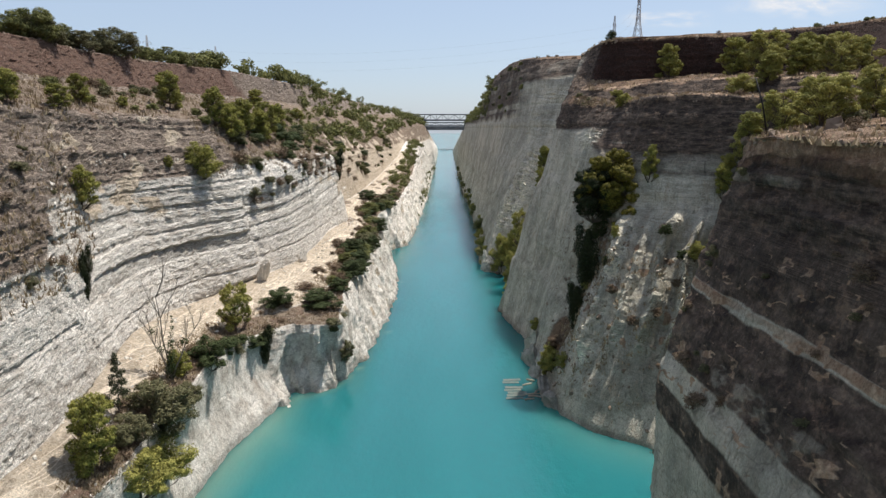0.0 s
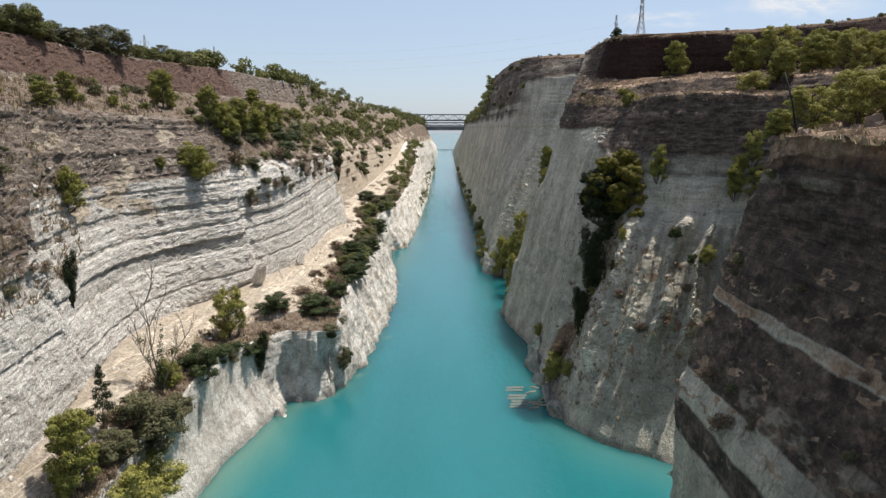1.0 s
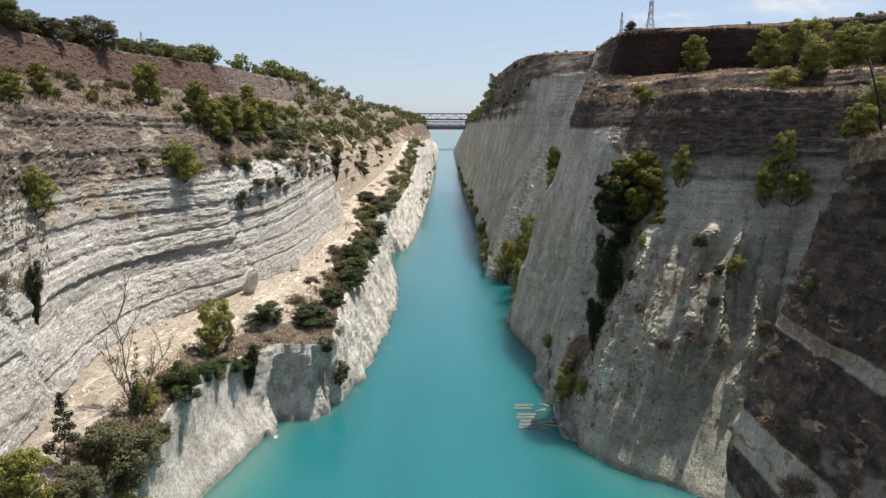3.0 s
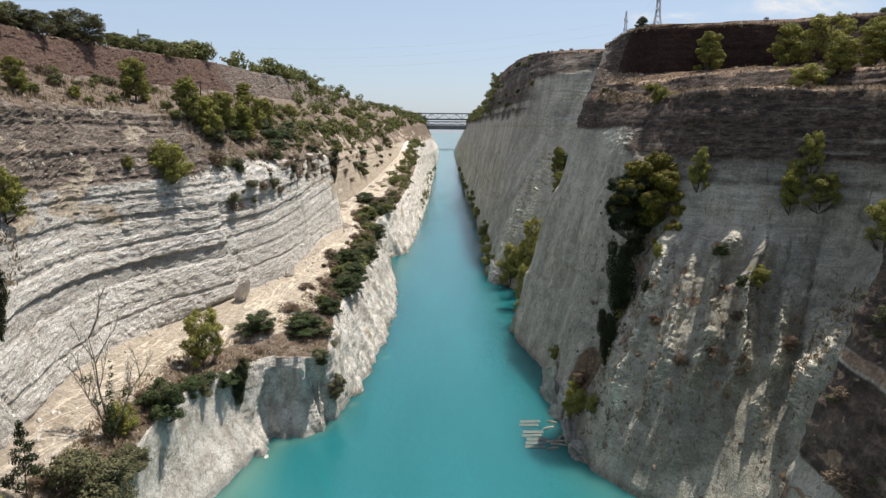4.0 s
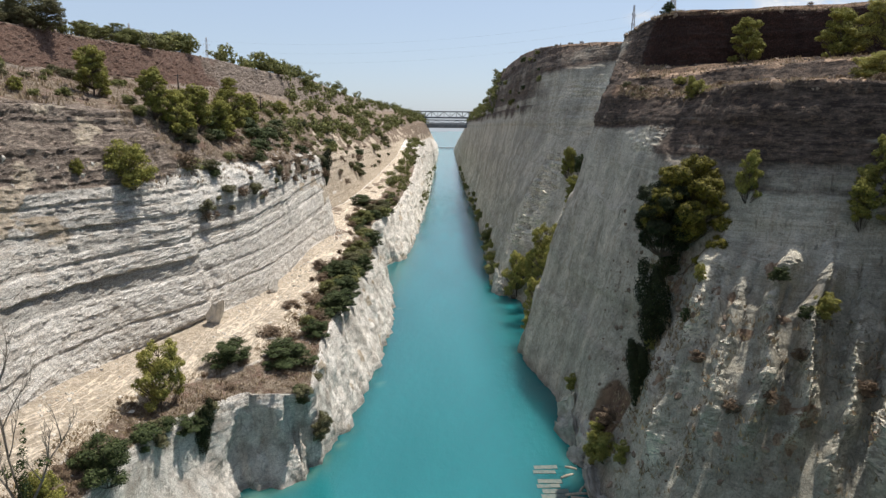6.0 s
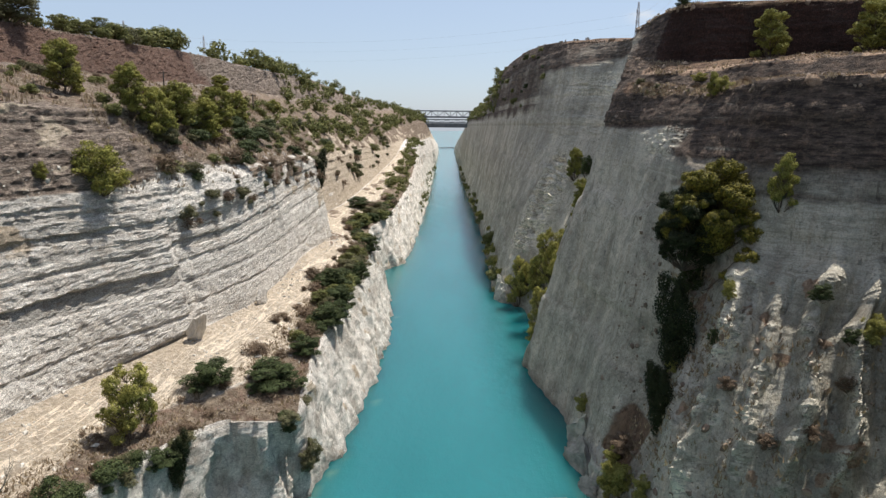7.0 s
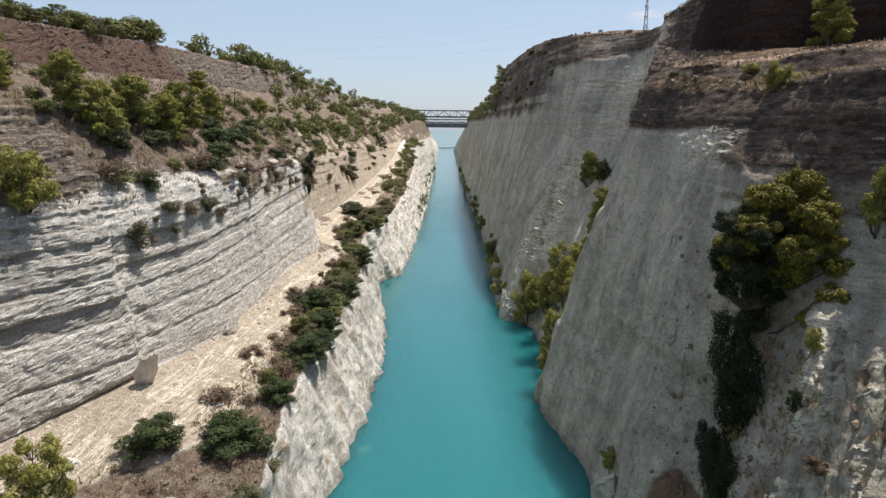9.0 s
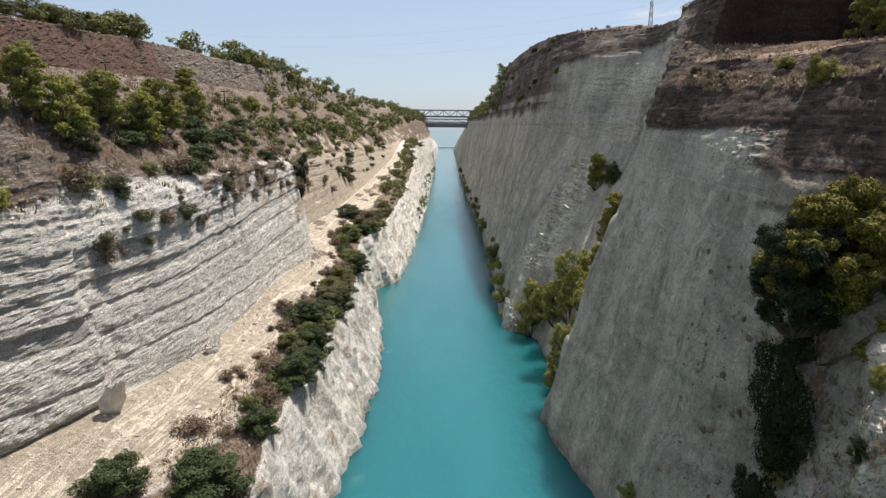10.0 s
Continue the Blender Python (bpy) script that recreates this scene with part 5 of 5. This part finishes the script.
scattered(SMALL["green"] + SMALL["yellow"], ground_2, 150, 330, 0.25, 0.5, 34, 1.5, 3.6, 27)
scattered(SMALL["olive"] + SMALL["brown"], ground_2, 30, 118, 3.02, 3.9, 40, 0.5, 1.3, 28)
scattered(SMALL["olive"] + SMALL["brown"] + SMALL["green"], ground_2, 60, 230, 7.05, 7.3, 30, 0.5, 1.2, 29)
scattered(SMALL["green"] + SMALL["dark"], ground_2, 180, 330, 2.6, 6.5, 26, 0.8, 2.4, 30)
scattered(SMALL["brown"] + SMALL["olive"], ground_2, 24, 48, 0.6, 2.6, 30, 0.4, 1.1, 31)
grow(SHRUBS["dark"][1], 30.4, 120.0, 54, 1.9, 2.4, 0.0, ground_2)
for model in MODELS:
    for child in list(model.children):
        bpy.data.objects.remove(child)
    bpy.data.objects.remove(model)


def far_woods():
    """The wooded slopes too far off to tell one bush from the next."""
    rng = np.random.default_rng(77)
    parts, count = [], 0
    for bank_data, y0, y1, l0, l1, n, low, high in ((ground_1, 172, 300, 6.03, 6.4, 40, 2.0, 6.6), (ground_1, 168, 235, 3.1, 4.6, 80, 1.0, 3.4), (ground_1, 230, 620, 3.2, 6.45, 440, 1.6, 5.5), (ground_1, 230, 420, 1.02, 1.6, 110, 1.6, 4.0), (ground_2, 300, 620, 2.6, 7.3, 190, 1.5, 4.5),
                                                    (ground_1, 240, 560, 0.2, 0.4, 60, 1.2, 3.0), (ground_2, 330, 560, 0.2, 0.4, 60, 1.2, 3.0)):
        for k, p in enumerate(spots(bank_data, y0, y1, l0, l1, n, 300 + n)):
            h = low + (high - low) * rng.random() ** 1.5
            clumps = [(p[0] + h * a, p[1] + h * b, p[2] + h * c, h * r, 0.8) for a, b, c, r in
                      zip(rng.normal(size=5) * 0.25, rng.normal(size=5) * 0.25, rng.uniform(0.15, 0.7, 5), rng.uniform(0.2, 0.34, 5))]
            v, _ = leaves(clumps, 0.13 * h, 0.8, rng)
            parts.append(v)
    v = np.concatenate(parts)
    return tagged(mesh_object("far_woods", v, np.arange(len(v)).reshape(-1, 3), LEAF["green"]), "dark green scrub and pine woods on distant slopes", "woods", kind="stuff")


far_woods()


def dry_grass(name, bank_data, areas, seed, label):
    rng = np.random.default_rng(seed)
    tris = []
    for y0, y1, l0, l1, n, size in areas:
        for p in spots(bank_data, y0, y1, l0, l1, n, seed + n):
            k = 7
            base = np.array(p) + rng.normal(size=(k, 3)) * np.array([0.28, 0.28, 0.02])
            tip = base + np.stack([rng.normal(size=k) * 0.16, rng.normal(size=k) * 0.16, size * rng.uniform(0.5, 1.1, k)], 1)
            side = rng.normal(size=(k, 3)) * np.array([0.06, 0.06, 0])
            tris.append(np.stack([base - side - [0, 0, 0.1], base + side - [0, 0, 0.1], tip], 1).reshape(-1, 3))
    v = np.concatenate(tris)
    return tagged(mesh_object(name, v, np.arange(len(v)).reshape(-1, 3), DRY), label, "grass", kind="stuff")


DRY = foliage_material("dry_grass", (0.20, 0.14, 0.085), (0.42, 0.33, 0.21), 0.2)
dry_grass("dry_grass", ground_1, ((42, 160, 1.02, 1.5, 2400, 0.3), (45, 200, 4.0, 4.95, 1300, 0.6), (100, 200, 3.1, 4.0, 900, 0.5), (45, 70, 2.6, 4.0, 500, 0.5)), 91,
          "dry tan summer grass on the sunny bench and terraces")
dry_grass("dry_grass", ground_2, ((25, 118, 3.0, 3.95, 1300, 0.3), (60, 118, 5.0, 5.95, 600, 0.3), (60, 140, 7.0, 7.2, 500, 0.25), (62, 92, 0.4, 1.7, 900, 0.4)), 92,
          "dry tan grass on the dark terraces")


# ---- single things ----
STEEL = plain_material("grey_painted_steel", (0.13, 0.14, 0.15), (0.24, 0.25, 0.26), 0.4, 0.55, 0.3, 0.1)
PALE_STEEL = plain_material("galvanised_steel", (0.42, 0.44, 0.46), (0.58, 0.60, 0.62), 0.6, 0.6, 0.1, 0.1)
CONCRETE = plain_material("grey_concrete", (0.30, 0.29, 0.27), (0.46, 0.44, 0.41), 0.5, 0.9)
TIMBER = plain_material("weathered_timber", (0.24, 0.19, 0.14), (0.46, 0.39, 0.31), 2.5, 0.85)
WET_TIMBER = plain_material("wet_timber", (0.07, 0.11, 0.10), (0.17, 0.17, 0.14), 2.0, 0.5)
DARK_WOOD = plain_material("tarred_pole", (0.012, 0.011, 0.010), (0.035, 0.03, 0.026), 4.0, 0.7)
STONE = plain_material("pale_marl_block", (0.46, 0.42, 0.36), (0.68, 0.62, 0.54), 0.8, 0.95, 0.0, 0.8)
BROWN_STONE = plain_material("brown_clods", (0.14, 0.10, 0.075), (0.30, 0.23, 0.17), 0.8, 0.95, 0.0, 0.8)
# the grey marl made paler, to put the buttresses' sunlight into the colour
SUNLIT_GREY_STONE = plain_material("sunlit_grey_marl_block", (0.36, 0.335, 0.28), (0.56, 0.52, 0.44), 0.8, 0.95, 0.0, 0.8)
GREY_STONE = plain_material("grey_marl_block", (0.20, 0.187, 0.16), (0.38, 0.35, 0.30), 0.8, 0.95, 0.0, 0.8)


def part(name, shape, material, parent, label="", smooth=False):
    return mesh_object(name, shape[0], shape[1], material, parent, label, smooth)


def beam(a, b, wide, deep):
    """A straight bar of rectangular section from a to b."""
    a, b = Vector(a), Vector(b)
    way = (b - a).normalized()
    side = way.cross(Vector((0, 0, 1)))
    side = side.normalized() if side.length > 1e-3 else Vector((1, 0, 0))
    up = side.cross(way).normalized()
    v = [tuple(p + side * (i * wide / 2) + up * (j * deep / 2)) for p in (a, b) for i, j in ((-1, -1), (1, -1), (1, 1), (-1, 1))]
    return v, [(3, 2, 1, 0), (4, 5, 6, 7), (0, 1, 5, 4), (1, 2, 6, 5), (2, 3, 7, 6), (3, 0, 4, 7)]


def truss_bridge(y, x0, x1, deck_low, deck_high, low, high, panels, label):
    """A steel bridge across the cut: two lattice girders, a deck and an abutment at each end."""
    root = tagged(new("truss_bridge"), label, "bridge", "steel bridges")
    root.location = (x0, y, deck_low)
    base = Vector(root.location)

    def local(x, yy, z):
        return (x - base.x, yy - base.y, z - base.z)

    xs = np.linspace(x0, x1, panels + 1)
    for yy in (y, y + 6):
        for z in (low, high):
            part("chord", beam(local(x0, yy, z), local(x1, yy, z), 0.7, 0.8), STEEL, root)
        for k, x in enumerate(xs):
            part("post", beam(local(x, yy, low), local(x, yy, high), 0.35, 0.35), STEEL, root)
            if k < panels:
                a, b = (low, high) if k % 2 else (high, low)
                part("diagonal", beam(local(x, yy, a), local(xs[k + 1], yy, b), 0.35, 0.4), STEEL, root)
    part("deck", beam(local(x0, y + 3, (deck_low + deck_high) / 2), local(x1, y + 3, (deck_low + deck_high) / 2), 6.6, deck_high - deck_low), STEEL, root, "dark plated deck girder")
    for x in (x0 + 2, x1 - 2):
        part("abutment", beam(local(x, y + 3, 12), local(x, y + 3, deck_low), 7.5, 8), CONCRETE, root, "concrete abutment")
    return root


truss_bridge(570, -32, 36, 43.0, 43.9, 43.9, 48.6, 13, "grey steel lattice bridge spanning the canal between cliff tops")
truss_bridge(604, -34, 38, 35.0, 38.6, 39.2, 42.0, 16, "grey steel girder bridge below and behind the lattice bridge")

low_bridge = tagged(new("low_bridge"), "pale low bridge lying close above the water at the canal mouth", "bridge")
low_bridge.location = (6, 1110, 0)
part("deck", beam((-22, 0, 1.1), (22, 0, 1.1), 4, 0.9), CONCRETE, low_bridge)
for k in range(-2, 3):
    part("pier", beam((k * 9, 0, -2), (k * 9, 0, 0.8), 1.2, 1.2), CONCRETE, low_bridge)


def pylon(x, y, z, high, wide, turn):
    root = tagged(new("power_pylon"), "grey steel lattice power pylon on the plateau", "pylon", "power pylons")
    root.matrix_world = pose(x, y, z, 0, 0, turn)
    waist = 0.62 * high

    def half(h):
        return wide * (1 - 0.78 * h / waist) if h < waist else wide * 0.22 * (1 - 0.7 * (h - waist) / (high - waist))

    levels = [waist * (1 - (1 - k / 6) ** 1.3) for k in range(7)] + [waist + (high - waist) * k / 4 for k in range(1, 5)]
    for sx, sy in ((-1, -1), (1, -1), (1, 1), (-1, 1)):
        part("leg", tube([(sx * half(a), sy * half(a), a) for a in levels], [0.12] * len(levels), 4), PALE_STEEL, root)
    braces = []
    for a, b in zip(levels, levels[1:]):
        for (ax, ay), (bx, by) in (((-1, -1), (1, -1)), ((1, -1), (1, 1)), ((1, 1), (-1, 1)), ((-1, 1), (-1, -1))):
            braces.append(beam((ax * half(a), ay * half(a), a), (bx * half(b), by * half(b), b), 0.1, 0.1))
            braces.append(beam((bx * half(a), by * half(a), a), (ax * half(b), ay * half(b), b), 0.1, 0.1))
    part("bracing", merged(braces), PALE_STEEL, root)
    for k, h in enumerate((0.66, 0.78, 0.9)):
        reach = wide * (1.05 - 0.15 * k)
        z0 = h * high
        arm = part("crossarm", merged([beam((-reach, 0, z0), (reach, 0, z0), 0.14, 0.14), beam((-reach, 0, z0), (0, 0, z0 + 1.4), 0.1, 0.1),
                                       beam((reach, 0, z0), (0, 0, z0 + 1.4), 0.1, 0.1)]), PALE_STEEL, root)
        for sx in (-1, 1):
            part("insulator", tube([(sx * reach, 0, z0), (sx * reach, 0, z0 - 1.3)], [0.09, 0.09], 6), DARK_WOOD, arm, "hanging insulator string")
    return root


pylon(60, 204, 54.2, 23.5, 2.6, 60)
pylon(83, 321, 54.0, 36, 3.4, 60)
pylon(-190, 550, 51.0, 53, 4.2, 60)
pylon(-178, 397, 51.5, 40, 3.6, 60)


def cable(a, b, sag):
    ts = np.linspace(0, 1, 25)
    path = [tuple(Vector(a).lerp(Vector(b), t) - Vector((0, 0, sag * 4 * t * (1 - t)))) for t in ts]
    v, f = tube(path, [0.018] * 25, 4)
    return tagged(mesh_object("power_cable", v, f, PALE_STEEL), "thin grey power cable sagging between two pylons", "cable", "power cables")


for h in (0.63, 0.75, 0.87):
    cable((83, 321, 54 + 36 * h), (-178, 397, 51.5 + 40 * h), 9)
    cable((60, 204, 54.2 + 23.5 * h), (83, 321, 54 + 36 * h), 2)
    cable((-178, 397, 51.5 + 40 * h), (-190, 550, 51 + 53 * h), 4)

# leaning dark post at the brink of the dark terrace
post = tagged(new("leaning_post"), "thin black post leaning over the brink of the terrace", "post")
post.location = (19.9, 39.4, 36.4)
v, f = tube([(0, 0, -0.4), (-0.42, 0.1, 1.6), (-0.95, 0.2, 3.2)], [0.055, 0.05, 0.045], 8)
mesh_object("shaft", v, f, DARK_WOOD, post, smooth=True)

# two utility poles on the upper terrace
for px, py, high in ((-50.1, 143.0, 3.4), (-43.8, 177.8, 3.6)):
    place = ground_1["tree"].find_nearest(Vector((px, py, 40)), 10)[0]
    pole = tagged(new("utility_pole"), "short dark wooden utility pole on the scrubby terrace", "pole", "utility poles")
    pole.location = place
    v, f = tube([(0, 0, -0.4), (0.03, 0, high)], [0.13, 0.1], 8)
    mesh_object("shaft", v, f, DARK_WOOD, pole, smooth=True)
    part("crossbar", beam((-0.7, 0, high - 0.3), (0.7, 0, high - 0.3), 0.1, 0.12), DARK_WOOD, pole)


def rock(name, x, y, z, sx, sy, sz, seed, material, label, category="boulder", group="", lean=0.0, turn=0.0):
    """An angular block: a cut sphere, roughened along flat facets."""
    rng = random.Random(seed)
    bm = bmesh.new()
    bmesh.ops.create_icosphere(bm, subdivisions=4, radius=1.0)
    cuts = [(Vector([rng.gauss(0, 1) for _ in range(3)]).normalized(), rng.uniform(0.38, 0.72)) for _ in range(12)]
    for v in bm.verts:
        for n, d in cuts:
            over = v.co.dot(n) - d
            if over > 0:
                v.co -= n * over
        v.co += v.co.normalized() * 0.17 * noise.fractal(v.co * 3.4 + Vector((seed, 0, 0)), 0.6, 2.0, 4)
        v.co = Vector((v.co.x * sx, v.co.y * sy, v.co.z * sz))
    mesh = bpy.data.meshes.new(name)
    bm.to_mesh(mesh)
    bm.free()
    mesh.materials.append(material)
    ob = tagged(new(name, mesh), label, category, group)
    ob.matrix_world = pose(x, y, z, lean, 0, turn)
    return ob


rock("rock_slab", -29.3, 100.8, 13.0, 1.2, 0.8, 3.0, 3, STONE, "upright pale slab fallen from the bedded cliff onto the bench", "rock", "fallen slabs", 22, 50)
rock("rock_slab", -26.2, 115.2, 12.9, 1.1, 0.7, 2.3, 4, STONE, "small upright pale slab at the foot of the cliff", "rock", "fallen slabs", -6, 40)
for k, (px, py, size) in enumerate(((-29.5, 88.5, 0.8), (-22, 99, 0.5), (-23.5, 104, 0.4), (-20.6, 108, 0.55), (-26, 96, 0.35), (-21.5, 118, 0.5), (-29.6, 79, 0.4))):
    at = ground_1["tree"].ray_cast(Vector((px, py, 24)), Vector((0, 0, -1)))[0]
    if at:
        rock("boulder", px, py, at.z + 0.1 * size, size, size * 0.8, size * 0.5, 20 + k, STONE, "pale loose boulder lying on the sandy bench", "boulder", "loose boulders", 0, 37 * k)
rock("boulder", -20.6, 79.3, 0.0, 0.5, 0.4, 0.3, 32, STONE, "small pale boulder breaking the water by the shore", "boulder", "", 0, 0)
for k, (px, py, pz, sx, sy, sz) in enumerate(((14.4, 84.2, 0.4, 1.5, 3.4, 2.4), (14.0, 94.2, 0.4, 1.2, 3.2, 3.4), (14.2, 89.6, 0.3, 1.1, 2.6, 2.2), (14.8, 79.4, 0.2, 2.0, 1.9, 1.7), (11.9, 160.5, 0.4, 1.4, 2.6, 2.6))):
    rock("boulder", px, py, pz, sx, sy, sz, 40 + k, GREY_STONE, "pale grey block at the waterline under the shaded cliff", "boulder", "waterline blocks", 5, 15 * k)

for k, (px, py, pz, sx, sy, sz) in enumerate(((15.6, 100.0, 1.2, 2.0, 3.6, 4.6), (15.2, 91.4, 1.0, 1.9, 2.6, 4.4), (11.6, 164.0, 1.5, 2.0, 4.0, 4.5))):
    rock("rock_buttress", px, py, pz, sx, sy, sz, 60 + k, SUNLIT_GREY_STONE, "pale sunlit buttress of marl rising from the water", "rock", "waterline buttresses", -8, 12 * k)

# sunken timber raft and drift logs
raft = tagged(new("sunken_raft"), "half-sunken raft of weathered timber slats beside the rocky shore", "raft")
raft.location = (10.2, 85.2, 0.0)
for k in range(8):
    if k != 5:
        part("slat", beam((-1.5 + 0.22 * (k % 3), -3.3 + k * 0.92, 0.01 - 0.03 * (k % 2)), (0.9 + 0.35 * ((k * 7) % 3), -3.3 + k * 0.92 + 0.12 * (k % 2), 0.02), 0.64 + 0.08 * (k % 3), 0.07), WET_TIMBER, raft)
for k in (-1, 1):
    part("runner", beam((k * 0.9, -3.6, -0.1), (k * 0.9, 3.4, -0.1), 0.2, 0.16), WET_TIMBER, raft)
for k, (px, py, length, turn) in enumerate(((12.6, 83.2, 2.6, 8), (12.9, 82.4, 2.2, -12), (12.2, 86.6, 1.6, 30), (13.2, 84.0, 1.5, 60), (11.9, 81.5, 1.4, 15), (12.9, 88.2, 1.3, -20))):
    v, f = tube([(-length / 2, 0, 0), (0, 0.06, 0.02), (length / 2, 0, 0)], [0.14, 0.15, 0.1], 8)
    log = tagged(mesh_object("drift_log", v, f, TIMBER, None, "", True), "bleached drift log floating beside the sunken raft", "log", "drift logs")
    log.matrix_world = pose(px, py, 0.05, 0, 0, turn)


def bare_tree(x, y, z, high):
    """A half-dead tree: forked bare limbs, with ivy on the lower trunk."""
    rng = random.Random(12)
    pieces = []

    def limb(start, way, length, thick, depth):
        path, radii, p, d = [start], [thick], Vector(start), Vector(way).normalized()
        for k in range(4):
            d = (d + Vector((rng.gauss(0, 0.13), rng.gauss(0, 0.13), 0.08))).normalized()
            p = p + d * length / 4
            path.append(tuple(p))
            radii.append(thick * (1 - 0.17 * (k + 1)))
            if depth and k:
                for _ in range(2 if depth > 1 else 1):
                    turn = Vector((rng.gauss(0, 1), rng.gauss(0, 1), 0.5)).normalized()
                    limb(tuple(p), d * 0.9 + turn * 0.6, length * 0.36, thick * 0.45, depth - 1)
        pieces.append(tube(path, radii, 5))

    for way, tall in (((0.05, 0, 1), 0.95), ((-0.3, -0.1, 0.9), 0.6), ((0.38, 0.2, 0.9), 0.62)):
        limb((0, 0, -0.2), way, high * tall, 0.11, 3)
    root = tagged(new("half_dead_tree"), "half-dead tree with pale bare limbs and ivy on its trunk", "tree")
    root.location = (x, y, z)
    part("trunk", merged(pieces), PALE_BARK, root, "pale leafless limbs", True)
    rng2 = np.random.default_rng(13)
    clumps = [(0.06 * k - 0.1, 0.1 * math.sin(k), 0.8 + 0.6 * k, 0.62 - 0.05 * k, 1.3) for k in range(11)] + [(-1.6, 0, 5.2, 0.5, 0.9), (1.4, 0.2, 4.0, 0.45, 0.9), (-1.0, 0.3, 3.2, 0.5, 0.9)]
    v, f = leaves(clumps, 0.15, 0.7, rng2)
    mesh_object("ivy", v, f, LEAF["dark"], root, "green ivy on the trunk")
    return root


bare_tree(-28.3, 62.4, 10.9, 9.6)


def rubble(name, bank_data, areas, seed, material, label):
    """Loose stones strewn over benches and slopes."""
    rng = np.random.default_rng(seed)
    t = (1 + 5 ** 0.5) / 2
    ico = np.array([(-1, t, 0), (1, t, 0), (-1, -t, 0), (1, -t, 0), (0, -1, t), (0, 1, t), (0, -1, -t), (0, 1, -t), (t, 0, -1), (t, 0, 1), (-t, 0, -1), (-t, 0, 1)], float) / 1.9
    tri = np.array([(0, 11, 5), (0, 5, 1), (0, 1, 7), (0, 7, 10), (0, 10, 11), (1, 5, 9), (5, 11, 4), (11, 10, 2), (10, 7, 6), (7, 1, 8), (3, 9, 4), (3, 4, 2), (3, 2, 6), (3, 6, 8), (3, 8, 9),
                    (4, 9, 5), (2, 4, 11), (6, 2, 10), (8, 6, 7), (9, 8, 1)])
    vs, fs, base = [], [], 0
    for y0, y1, l0, l1, n, size in areas:
        for p in spots(bank_data, y0, y1, l0, l1, n, seed + n):
            r = size * (0.25 + 1.1 * rng.random() ** 4)
            v = ico * (1 + 0.25 * rng.normal(size=(12, 1))) * r * rng.uniform(0.6, 1.2, 3) + np.array(p)
            vs.append(v)
            fs.append(tri + base)
            base += 12
    return tagged(mesh_object(name, np.concatenate(vs), np.concatenate(fs), material), label, "rubble", kind="stuff")


rubble("rubble", ground_1, ((42, 170, 1.05, 1.99, 900, 0.16), (60, 170, 1.7, 1.97, 420, 0.2), (60, 170, 3.0, 3.4, 400, 0.22)), 95, STONE, "pale rubble and loose stones on the benches")
rubble("rubble", ground_1, ((60, 200, 4.0, 4.9, 1100, 0.3), (60, 190, 5.95, 6.1, 400, 0.3)), 97, BROWN_STONE, "brown rubble and clods on the upper terrace")
rubble("rubble", ground_2, ((25, 118, 2.95, 3.95, 900, 0.35), (66, 100, 0.3, 1.7, 500, 0.3), (60, 140, 4.9, 5.95, 400, 0.3), (60, 200, 6.9, 7.1, 400, 0.3)), 96, BROWN_STONE, "brown-grey rubble on the dark terraces")
